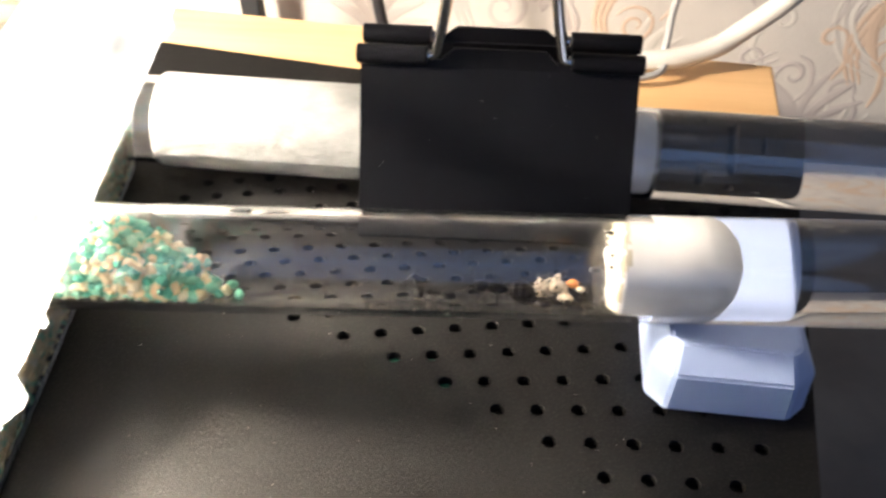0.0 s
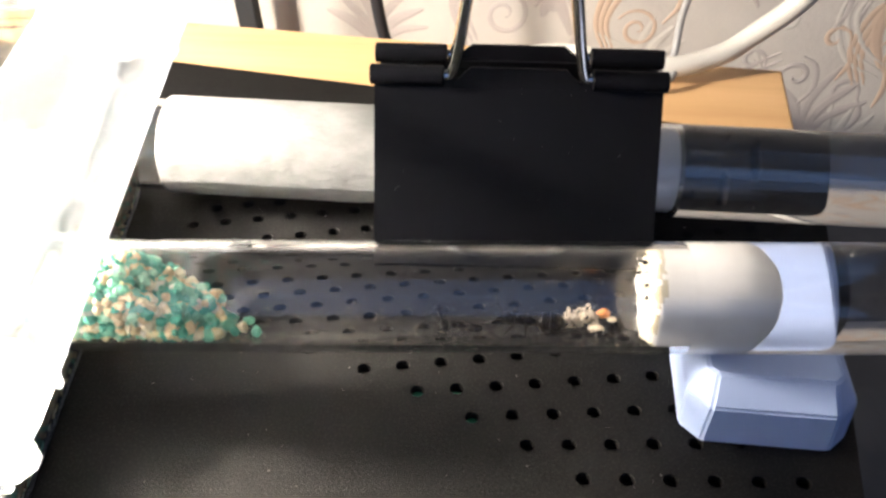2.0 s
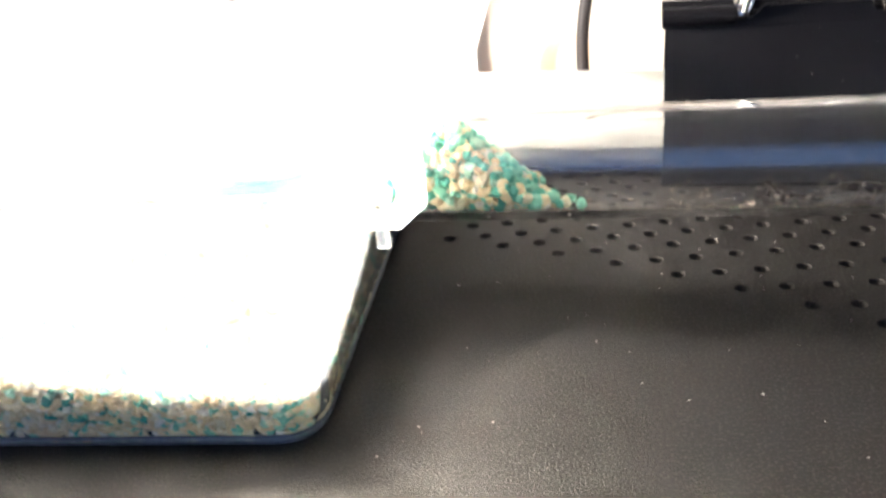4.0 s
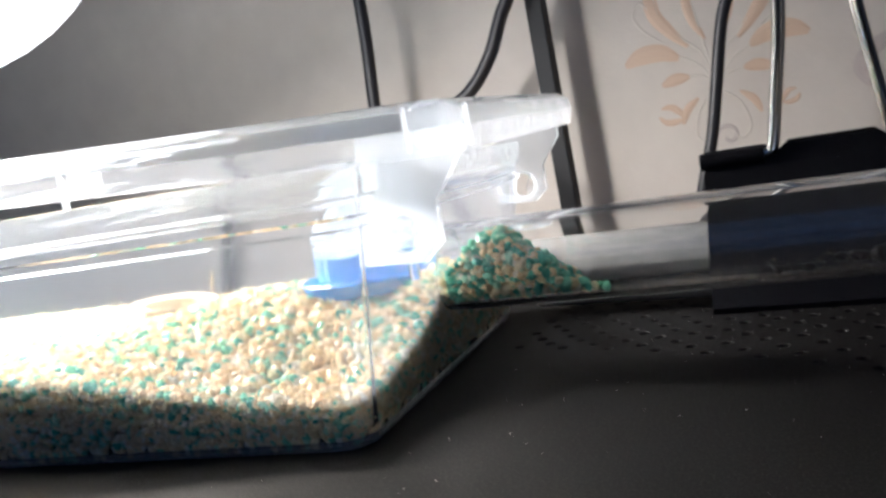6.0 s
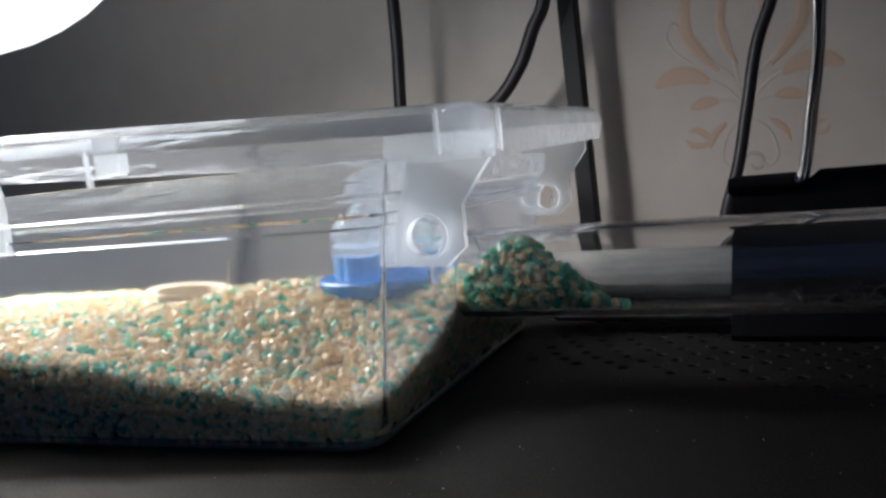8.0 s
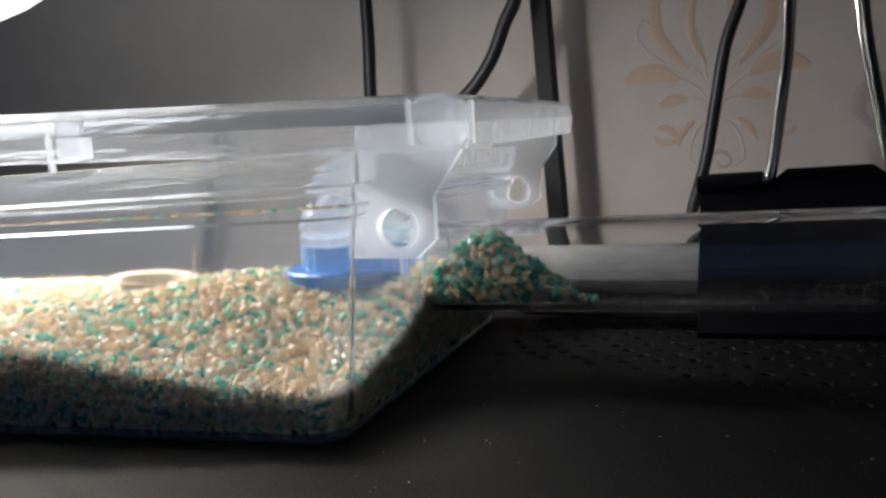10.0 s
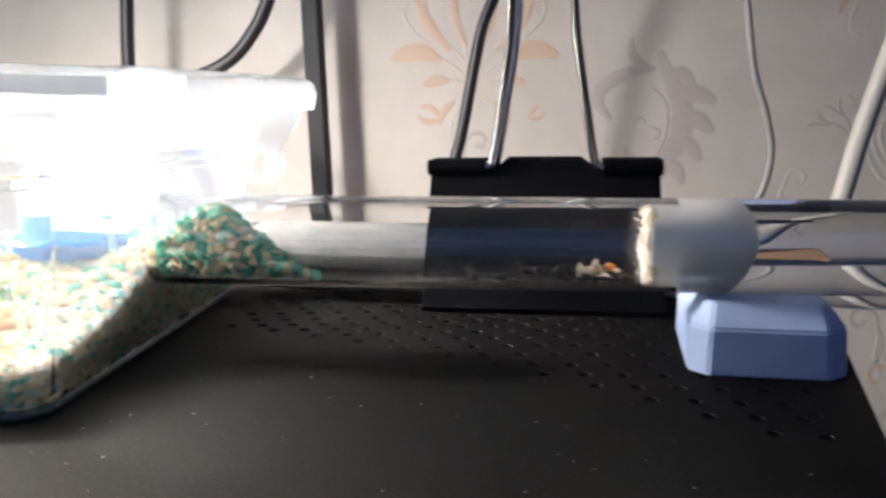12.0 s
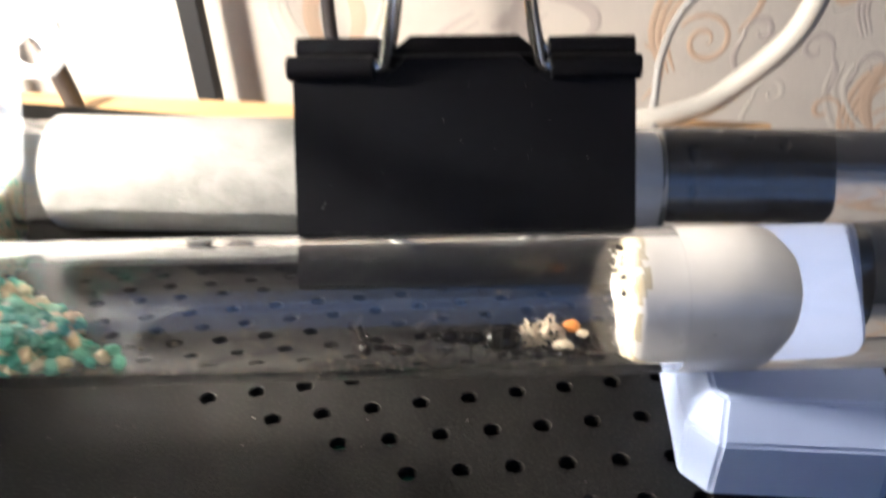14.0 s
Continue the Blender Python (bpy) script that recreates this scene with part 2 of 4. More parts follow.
def circle2(x, y, r, n=16):
    return [(x + r * math.cos(2 * math.pi * k / n), y + r * math.sin(2 * math.pi * k / n)) for k in range(n)]


def rrect(u0, u1, v0, v1, r, n=5):
    out = []
    for cx, cy, a0 in ((u1 - r, v1 - r, 0), (u0 + r, v1 - r, 90), (u0 + r, v0 + r, 180), (u1 - r, v0 + r, 270)):
        for k in range(n + 1):
            a = radians(a0 + 90 * k / n)
            out.append((cx + r * math.cos(a), cy + r * math.sin(a)))
    return out


# ---- the place: wall, table, room ----
WALL_Y = 24.0
TABLE_Z = -16.0
setting("wall_north", block(bmesh.new(), -160, 140, WALL_Y, WALL_Y + 8, TABLE_Z - 75, 175), PAPER, "cream wallpaper with embossed peach and mauve scroll leaves", "wall")
for wn, wx0, wx1, wz0, wz1 in (("wall_south_1", -168, -70, TABLE_Z - 75, 175), ("wall_south_2", 105, 148, TABLE_Z - 75, 175), ("wall_south_3", -70, 105, TABLE_Z - 75, 15), ("wall_south_4", -70, 105, 165, 175)):
    setting(wn, block(bmesh.new(), wx0, wx1, -178, -170, wz0, wz1), PAINT, "plain painted wall round the window opening", "wall")
setting("wall_west", block(bmesh.new(), -168, -160, -170, WALL_Y, TABLE_Z - 75, 175), PAINT, "plain painted side wall of the room", "wall")
setting("wall_east", block(bmesh.new(), 140, 148, -170, WALL_Y, TABLE_Z - 75, 175), PAINT, "plain painted side wall of the room", "wall")
setting("ceiling", block(bmesh.new(), -168, 148, -178, WALL_Y + 8, 175, 180), PAINT, "plain white ceiling", "ceiling")
setting("floor", block(bmesh.new(), -168, 148, -178, WALL_Y + 8, TABLE_Z - 80, TABLE_Z - 75), TABLE, "plain dark floor", "floor")
table = thing("table", (0, 0, TABLE_Z - 75), "dark grey-blue table against the papered wall", "table")
part("tabletop", block(bmesh.new(), -70, 60, -45, WALL_Y - 0.1, TABLE_Z - 2.5, TABLE_Z, 0.2), TABLE, table)
for tx in (-66, 56):
    for ty in (-41, 19):
        part("leg", block(bmesh.new(), tx - 2.5, tx + 2.5, ty - 2.5, ty + 2.5, TABLE_Z - 75, TABLE_Z - 2.5, 0.3), TABLE, table)



# ---- black perforated casing that everything stands on ----
def casing_xy(a, b):
    """Casing coordinates: a along its back edge, b along its right edge, from the back right corner."""
    t = radians(-9.6)
    return (8.95 + a * math.cos(t) - b * math.sin(t), 2.2 + a * math.sin(t) + b * math.cos(t))


def holes_xy():
    start = [(5.94, -7.6), (5.21, -7.0), (4.47, -6.42), (3.68, -5.87), (2.88, -5.35), (2.04, -4.89), (1.16, -4.44), (0.26, -4.05), (-0.67, -3.7), (-1.62, -3.39), (-2.59, -3.12), (-3.57, -2.88)]
    t = radians(-9.6)
    out = []
    for i in range(20):
        if i < len(start):
            x, y = start[i]
        else:
            x, y = -3.57 + 0.31 * ((i - 11) % 2), -2.88 + (i - 11) * 0.55
        ang = radians(-3.0 + 1.9 * min(i, 8))
        for j in range(24):
            px, py = x + j * 0.625 * math.cos(ang), y + j * 0.625 * math.sin(ang)
            dx, dy = px - 8.95, py - 2.2
            a, b = dx * math.cos(t) + dy * math.sin(t), -dx * math.sin(t) + dy * math.cos(t)
            if a < -0.55 and b < -0.5:
                out.append((px, py))
    return out


def build_casing():
    ob = thing("equipment_casing", (0, 0, TABLE_Z), "black moulded plastic casing with a perforated top", "casing")
    pts = [casing_xy(u, v) for u, v in rrect(-34, 0, -26, 0.8, 0.35, 4)]
    bm = bmesh.new()
    rim = [bm.verts.new((x, y, 0)) for x, y in pts]
    edges = [bm.edges.new((rim[i], rim[(i + 1) % len(rim)])) for i in range(len(rim))]
    walls = []
    for x, y in holes_xy():
        lo = []
        for r, z in ((0.115, 0.0), (0.105, -0.012), (0.102, -0.16)):
            lo.append([bm.verts.new((a, b, z)) for a, b in circle2(x, y, r, 12)])
        edges += [bm.edges.new((lo[0][i], lo[0][(i + 1) % 12])) for i in range(12)]
        walls.append(lo)
    bmesh.ops.triangle_fill(bm, edges=edges, use_beauty=True)
    for lo in walls:
        for a, b in zip(lo, lo[1:]):
            for i in range(12):
                bm.faces.new((a[i], a[(i + 1) % 12], b[(i + 1) % 12], b[i]))
    skirt = [bm.verts.new((v.co.x, v.co.y, -0.16)) for v in rim]
    for i in range(len(rim)):
        k = (i + 1) % len(rim)
        bm.faces.new((rim[i], rim[k], skirt[k], skirt[i]))
    part("top_panel", bm, BLACK, ob, "black grained panel with small round vent holes")
    bm = bmesh.new()
    loops = []
    for z, g in ((-0.161, 0.0), (TABLE_Z + 0.3, 0.0), (TABLE_Z + 0.0, -0.2)):
        loops.append([Vector((*casing_xy(u, v), z)) for u, v in rrect(-34 - g, g, -26 - g, 0.8 + g, 0.35, 4)])
    rings(bm, loops)
    part("body", bm, BLACK, ob)
    part("circuit_board", block(bmesh.new(), 0.2, 2.4, -5.3, -4.3, -0.1605, -0.157), GREEN, ob, "green circuit board seen through the holes")


build_casing()


# ---- wooden board behind ----
def build_board():
    ob = thing("wooden_board", (2, 11, TABLE_Z), "varnished pine board standing on the table behind the casing", "board")
    t = Matrix.Translation((11.2, 12.4, 0)) @ Matrix.Rotation(radians(-6.3), 4, "Z")
    bm = block(bmesh.new(), -38, 0.15, -3.95, 0, TABLE_Z, -3.6, 0.08, t)
    part("plank", bm, WOOD, ob)


build_board()


# ---- binder clip, standing on its spine with the back tube through it ----
def build_clip():
    ob = thing("binder_clip", (2.55, 0.4, 0), "large black binder clip standing on its spine, handles up", "binder clip")
    th = 0.07
    x0, x1 = 0.07, 5.03
    prof = [(-0.02, 3.0), (-1.17, 0.12), (-1.1, 0.0), (1.85, 0.0), (1.92, 0.12), (0.72, 2.98)]
    bm = bmesh.new()
    inner = [(0.06, 3.0), (-1.03, 0.16), (-1.0, th), (1.75, th), (1.78, 0.16), (0.64, 2.98)]
    loops = []
    for x in (x0, x1):
        flare = -0.04 if x == x0 else 0.12
        loops.append([Vector((x + flare * (1 - min(z, 3.0) / 3.0) ** 2, y, z)) for y, z in prof + inner[::-1]])
    a = [bm.verts.new(p) for p in loops[0]]
    b = [bm.verts.new(p) for p in loops[1]]
    n = len(a)
    for i in range(n):
        bm.faces.new((a[i], a[(i + 1) % n], b[(i + 1) % n], b[i]))
    m = len(prof)
    for i in range(m - 1):
        for q in (a, b):
            bm.faces.new((q[i], q[i + 1], q[n - 2 - i], q[n - 1 - i]))
    spring = part("body", bm, ENAMEL, ob, "black enamelled spring steel")
    # rolled lips, each with two gaps for the handle
    for y, z, nm in ((0.0, 3.04, "lip"), (0.74, 3.05, "lip")):
        for s0, s1 in ((0.0, 1.28), (3.82, 5.1)):
            bm = lathe(bmesh.new(), (s0, y, z), (1, 0, 0), [(0, 0.16), (0.02, 0.18), (s1 - s0 - 0.02, 0.18), (s1 - s0, 0.16)], 14)
            part(nm, bm, ENAMEL, spring, "rolled steel lip", True)
    # flat tongues between the handle ends, the back one higher
    bm = bmesh.new()
    plate(bm, [(1.44, 2.92), (1.74, 3.2), (3.36, 3.2), (3.66, 2.92), (3.6, 2.7), (1.5, 2.7)], [], lambda x, q, w: Vector((x, -0.12 + w + 0.28 * (q - 2.7), q)), 0.06)
    part("tongue", bm, ENAMEL, spring)
    bm = bmesh.new()
    plate(bm, [(1.36, 2.95), (1.74, 3.25), (3.36, 3.25), (3.74, 2.95), (3.7, 2.75), (1.4, 2.75)], [], lambda x, q, w: Vector((x, 0.72 + w, q)), 0.06)
    part("tongue", bm, ENAMEL, spring)
    # wire handles
    for y, z, lean in ((-0.02, 3.06, -0.55), (0.76, 3.03, 0.3)):
        pts = [(1.3, y, z), (1.42, y, z + 0.06), (1.52, y + lean * 0.1, z + 0.5), (1.66, y + lean * 0.35, z + 1.4), (1.84, y + lean * 0.75, z + 2.6), (1.92, y + lean, z + 3.6), (1.98, y + lean * 1.1, z + 4.1),
               (2.3, y + lean * 1.15, z + 4.45), (2.8, y + lean * 1.15, z + 4.45), (3.12, y + lean * 1.1, z + 4.1), (3.18, y + lean, z + 3.6), (3.26, y + lean * 0.75, z + 2.6), (3.44, y + lean * 0.35, z + 1.4), (3.58, y + lean * 0.1, z + 0.5), (3.68, y, z + 0.06), (3.8, y, z)]
        part("handle", sweep(bmesh.new(), spline(pts, 5), 0.1, 10), NICKEL, ob, "bent nickel-plated wire handle", True)


build_clip()


# ---- front test tube with the ant nest ----
T1 = lambda x: Vector((x, -4.40 + 0.067 * x, 1.985 - 0.009 * x))
T1D = Vector((1, 0.067, -0.009)).normalized()
T1X0 = -4.0


def build_tube1():
    ob = thing("test_tube", (3, -4.2, 1.15), "clear glass test tube lying across, with an ant nest", "test tube")
    L = 14.6
    prof = [(0, 0.7), (0, 0.8), (0.03, 0.81), (L - 0.8, 0.8)]
    for k in range(1, 7):
        a = math.pi / 2 * k / 6
        prof.append((L - 0.8 + 0.8 * math.sin(a), 0.8 * math.cos(a)))
    for k in range(6, 0, -1):
        a = math.pi / 2 * k / 6
        prof.append((L - 0.8 + 0.7 * math.sin(a), 0.7 * math.cos(a)))
    prof += [(L - 0.8, 0.7)]
    part("glass", lathe(bmesh.new(), T1(T1X0), T1D, prof, 48, True), GLASS, ob, "thin clear glass wall", True, False)
    # water behind the plug
    w = [(9.0, 0.712), (L - 0.8, 0.712)] + [(L - 0.8 + 0.712 * math.sin(math.pi / 2 * k / 6), 0.712 * math.cos(math.pi / 2 * k / 6)) for k in range(1, 7)]
    part("water", lathe(bmesh.new(), T1(T1X0), T1D, w, 48), WATER, ob, "clear water behind the plug", True, False)


build_tube1()


def build_cotton():
    ob = thing("cotton_plug", (5.4, -4.05, 1.25), "white cotton plug in the glass tube", "cotton plug")
    bm = bmesh.new()
    prof = [(0.03, 0.02), (0.02, 0.2), (0.01, 0.4), (0.0, 0.56), (0.01, 0.66), (0.06, 0.695), (0.11, 0.696), (0.16, 0.697), (0.22, 0.697), (0.3, 0.697), (0.6, 0.697), (0.9, 0.697), (1.2, 0.69), (1.4, 0.655), (1.58, 0.56), (1.72, 0.4), (1.8, 0.2), (1.83, 0.02)]
    lathe(bm, T1(4.44), T1D, prof, 56)
    for v in bm.verts:
        c = T1(v.co.x)
        up = (v.co.z - c.z) / 0.7
        k = min(max((v.co.x - 5.2) / 1.0, 0.0), 1.0)
        v.co.x += k * (0.12 * up - 0.05 * up * up)
        if v.co.x < 4.62:
            v.co.x += 0.07 * noise.noise(v.co * 3.1) + 0.03 * noise.noise(v.co * 9.0)
        else:
            f = 1 - k * 0.04 * (1 + noise.noise(v.co * 2.6))
            v.co.y, v.co.z = c.y + (v.co.y - c.y) * f, c.z + (v.co.z - c.z) * f
    # yellowed by the ants at the nest end
    cut = []
    for f in bm.faces:
        c = f.calc_center_median()
        cut.append(int(c.x < 4.56 + 0.12 * noise.noise(c * 4.0) and noise.noise(c * 6.0 + Vector((3, 1, 7))) > -0.25))
    wad = part("wad", bm, COTTON, ob, "", True)
    wad.data.materials.append(STAINED)
    for p, f in zip(wad.data.polygons, cut):
        p.material_index = f
    rng = random.Random(21)
    bm = bmesh.new()
    for k in range(300):
        left = k % 3
        a, r = rng.uniform(0, 6.28), rng.uniform(0.35, 0.66)
        x = 4.44 + 0.16 * max(0, (r - 0.5) / 0.16) if left else 6.0 + rng.uniform(-0.15, 0.1)
        p = T1(x) + Vector((0, r * math.cos(a), r * math.sin(a)))
        s = -1 if left else 1
        l = rng.uniform(0.03, 0.14)
        d = Vector((s * l, rng.uniform(-0.12, 0.12), rng.uniform(-0.12, 0.12)))
        q = p + d
        c = T1(q.x)
        if math.hypot(q.y - c.y, q.z - c.z) < 0.68:
            sweep(bm, [p, p + d * 0.5 + Vector((0, rng.uniform(-0.04, 0.04), rng.uniform(-0.04, 0.04))), q], 0.0022, 3)
    tagged(part("fibres", bm, COTTON, ob, "loose cotton fibres"), kind="stuff")


build_cotton()


# ---- back tube ----
T2 = lambda x: Vector((x, 0.40 - 0.004 * x, 1.03 - 0.016 * x))
T2D = Vector((1, -0.004, -0.016)).normalized()


def build_tube2():
    ob = thing("test_tube", (3, 0.4, 0.07), "clear glass test tube lying through the binder clip", "test tube")
    L = 17.2
    bend = [math.pi / 2 * k / 6 for k in range(7)]
    prof = [(0, 0.8), (0, 0.88)] + [(L - 0.88 + 0.88 * math.sin(a), 0.88 * math.cos(a)) for a in bend] + [(L - 0.88 + 0.8 * math.sin(a), 0.8 * math.cos(a)) for a in bend[::-1]]
    part("glass", lathe(bmesh.new(), T2(-6.2), T2D, prof, 40, True), GLASS, ob, "thin clear glass wall", True, False)
    part("mouth_rim", lathe(bmesh.new(), T2(-6.28), T2D, [(0, 0.79), (0, 0.92), (0.07, 0.92), (0.07, 0.79)], 40, True), GLASS, ob, "thickened glass rim", True, False)
    sleeve = thing("white_sleeve", (-2, 0.45, 0.08), "white fibrous paper sleeve rolled round the back tube", "sleeve")
    bm = bmesh.new()
    prof = [(0.0, 0.89), (0.0, 0.925), (0.04, 0.94)] + [(0.3 * q, 0.94) for q in range(1, 21)] + [(6.1, 0.94), (6.1, 0.89)]
    lathe(bm, T2(-4.06), T2D, prof, 48, True)
    for v in bm.verts:
        c = T2(v.co.x)
        r = math.hypot(v.co.y - c.y, v.co.z - c.z)
        if r > 0.91:
            f = 1 + (0.012 * noise.noise(v.co * 1.7) + 0.008 * noise.noise(v.co * 5.0)) / r - 0.01
            v.co.y, v.co.z = c.y + (v.co.y - c.y) * f, c.z + (v.co.z - c.z) * f
        elif v.co.x < -4.0:
            v.co.x += 0.03 * noise.noise(v.co * 2.0)
    part("roll", bm, WADDING, sleeve, "", True)
    # outer turn of the paper, its free edge low on the front
    loops = []
    for q in range(25):
        x = -4.02 + 0.25 * q
        c = T2(x)
        low = -7 + 2.5 * noise.noise(Vector((x * 0.9, 2, 5)))
        turn = [radians(low + (118 - low) * j / 20) for j in range(21)]
        lift = 0.004 * noise.noise(Vector((x * 1.3, 7, 1)))
        arc = [c + Vector((0, -math.cos(a), math.sin(a))) * (0.96 + lift + 0.028 * max(0.0, 1 - j / 2)) for j, a in enumerate(turn)]
        back = [c + Vector((0, -math.cos(a), math.sin(a))) * (0.925 + 0.03 * max(0.0, 1 - j / 2)) for j, a in enumerate(turn)]
        loops.append(arc + back[::-1])
    part("overlap_flap", rings(bmesh.new(), loops), WADDING, sleeve, "outer turn of white paper with a free edge", True)
    wad = thing("cotton_wad", (5.2, 0.4, 0.2), "short wad of white cotton holding back the water", "cotton wad")
    prof = [(0, 0.02), (0.03, 0.55), (0.1, 0.74), (0.3, 0.795), (1.1, 0.795), (1.2, 0.74), (1.25, 0.5), (1.27, 0.02)]
    part("wad", lathe(bmesh.new(), T2(4.35), T2D, prof, 36), COTTON, wad, "", True)
    w = [(11.82, 0.812), (L - 0.88, 0.812)] + [(L - 0.88 + 0.812 * math.sin(a), 0.812 * math.cos(a)) for a in bend[1:]]
    part("water", lathe(bmesh.new(), T2(-6.2), T2D, w, 40), WATER, ob, "clear water behind the cotton", True, False)


build_tube2()


# ---- white plastic block under the tube ----
def build_block():
    ob = thing("plastic_block", (6.3, -3.4, 0), "white plastic block with chamfered edges under the tube", "plastic block")
    bm = bmesh.new()
    t = Matrix.Translation((6.35, -5.15, 0)) @ Matrix.Rotation(radians(-2.0), 4, "Z")

    def loop(u0, u1, v0, v1, c, z):
        return [t @ Vector((x, y, z)) for x, y in ((u0 + c, v0), (u1 - c, v0), (u1, v0 + c), (u1, v1 - c), (u1 - c, v1), (u0 + c, v1), (u0, v1 - c), (u0, v0 + c))]
    rings(bm, [loop(-1.22, 1.22, 0, 3.35, 0.3, 0), loop(-1.21, 1.21, 0.03, 3.3, 0.33, 0.76), loop(-0.94, 0.94, 0.36, 3.0, 0.12, 1.14)])
    bmesh.ops.bevel(bm, geom=list(bm.edges), offset=0.035, segments=3, affect="EDGES")
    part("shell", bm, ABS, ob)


build_block()


# ---- plastic box with sand ----
BOX_T = Matrix.Translation((-3.86, -8.6, 0.03)) @ Matrix.Rotation(radians(6.5), 4, "Z")
BOX_L = 15.5


def bx(u, v, w=0.0):
    return BOX_T @ Vector((u, v, w))


def box_ring(z, out, r, n=5):
    return [bx(u, v, z) for u, v in rrect(-BOX_L - out, out, -out, 9.2 + out, r, n)]


def build_box():
    ob = thing("plastic_box", (-11, -4.5, 0.03), "clear plastic box with frosted lid, part filled with sand", "plastic box")
    f = lambda z: 0.66 * z / 4.0
    outer = [(0.0, -0.22, 0.45), (0.05, -0.1, 0.5), (0.18, 0.0, 0.5), (1.5, f(1.5), 0.45), (3.2, f(3.2), 0.45), (3.24, f(3.24) + 0.05, 0.45), (3.36, f(3.36) + 0.05, 0.45), (3.4, f(3.4), 0.45), (3.56, f(3.56), 0.45)]
    inner = [(3.56, f(3.56) - 0.1, 0.36), (1.5, f(1.5) - 0.1, 0.36), (0.3, -0.06, 0.36), (0.07, -0.2, 0.36)]
    bm = rings(bmesh.new(), [box_ring(*p) for p in outer + inner])
    part("tub", bm, CLEAR, ob, "clear brittle plastic tub", True, False)
    rim = [(3.565, f(3.56) - 0.1, 0.36), (3.565, f(3.56), 0.45), (3.62, f(3.62), 0.45), (3.67, f(3.67) + 0.09, 0.45), (3.9, f(3.9) + 0.09, 0.45), (4.1, 0.76, 0.45), (4.1, 0.64, 0.36)]
    part("tub_rim", rings(bmesh.new(), [box_ring(*p) for p in rim], close=True), SHEER, ob, "thicker stacking rim of the tub", True)
    # lid: frosted skirted ring with a clear window, a little higher to the far end
    def lid_ring(z, out, r):
        return [bx(u, v, z + 0.06 + 0.043 * max(0.0, 1.0 - u) + 0.035 * max(v, 0.0)) for u, v in rrect(-BOX_L - out, out + 0.58, -out + 0.93, 9.2 + out - 0.6, r, 6)]
    lid = [(3.94, 1.4, 0.55), (4.3, 1.48, 0.6), (4.55, 1.42, 0.6), (4.68, 1.25, 0.6), (4.72, 0.9, 0.6), (4.72, -0.36, 0.8), (4.6, -0.4, 0.8), (4.6, 0.9, 0.6), (4.52, 1.2, 0.55), (4.3, 1.38, 0.5), (3.94, 1.32, 0.5)]
    cover = part("lid", rings(bmesh.new(), [lid_ring(*p) for p in lid], close=True), SHEER, ob, "frosted skirted lid rim", True, False)
    part("lid_window", rings(bmesh.new(), [lid_ring(4.62, -0.36, 0.8), lid_ring(4.68, -0.36, 0.8)]), PANE, cover, "clear lid panel", False, False)
    rim = [(-0.02, -0.2, 0.4), (-0.02, -0.06, 0.5), (0.03, -0.02, 0.55), (0.09, 0.0, 0.55), (0.12, -0.02, 0.5), (0.12, -0.2, 0.4)]
    part("base_rim", rings(bmesh.new(), [box_ring(*p) for p in rim], close=True), SHEER, ob, "clear bottom bead of the tub", True, False)
    # moulded ribs on the skirt
    for u, v0, v1 in ((1.5, -0.57, -0.5), (-4.06, -0.5, -0.4), (2.04, 0.42, 0.5)):
        bm = bmesh.new()
        block(bm, u, u + 0.06, v0, v1 + 0.02, 4.08, 4.66, 0.02, BOX_T)
        part("rib", bm, FROST, cover, "", False, False)
    part("corner_cap", block(bmesh.new(), 1.52, 2.08, -0.53, 0.4, 4.06, 4.72, 0.2, BOX_T, 4), SHEER, cover, "thicker moulded lid corner", True, False)
    part("lug", block(bmesh.new(), -3.92, -3.45, -0.43, -0.18, 4.26, 4.84, 0.06, BOX_T), FROST, cover, "frosted lug behind the lid skirt", True, False)
    bm = bmesh.new()
    plate(bm, [(-7.3, 4.3), (-5.86, 4.3), (-5.72, 3.9), (-5.7, 3.2), (-7.2, 3.2)], [], lambda x, y, w: bx(x, -0.5 + w, y), 0.14)
    part("latch", bm, FROST, cover, "frosted latch tab", False, False)
    # locking ears with a hole
    shape = [(0.44, 4.62), (1.9, 4.62), (1.91, 4.02), (1.46, 3.4), (1.46, 2.81), (1.16, 2.55), (0.2, 2.6), (0.3, 3.25)]
    for v, du, dz in ((0.4, 0.0, 0.0), (9.2, -0.22, 0.08)):
        bm = bmesh.new()
        plate(bm, [(x + du, y + dz) for x, y in shape], [circle2(0.9 + du, 2.99 + dz, 0.28, 20)], lambda x, y, w, vv=v: bx(x, vv + w, y), 0.16)
        ear = part("ear", bm, FROST, ob, "frosted locking ear with a round hole", False, False)
        bm = bmesh.new()
        lathe(bm, bx(0.9 + du, v - 0.03, 2.99 + dz), BOX_T.to_3x3() @ Vector((0, 1, 0)), [(0, 0.28), (0, 0.33), (0.22, 0.33), (0.22, 0.28)], 24, True)
        part("ear_rim", bm, FROST, ear, "", True, False)
        tab = [(1.12, 3.2), (1.02, 3.05), (0.98, 2.9), (1.0, 2.78), (1.06, 2.86), (1.1, 3.0)]
        part("catch", sweep(bmesh.new(), [bx(x + du, v + 0.05, z + dz) for x, z in tab], 0.025, 6), CLEAR, ear, "thin clear catch in the hole", True, False)
        if v < 1:
            part("peg", block(bmesh.new(), 0.87, 1.02, 0.44, 0.54, 2.3, 2.58, 0.03, BOX_T), CLEAR, ear, "small clear peg under the ear", True, False)


build_box()


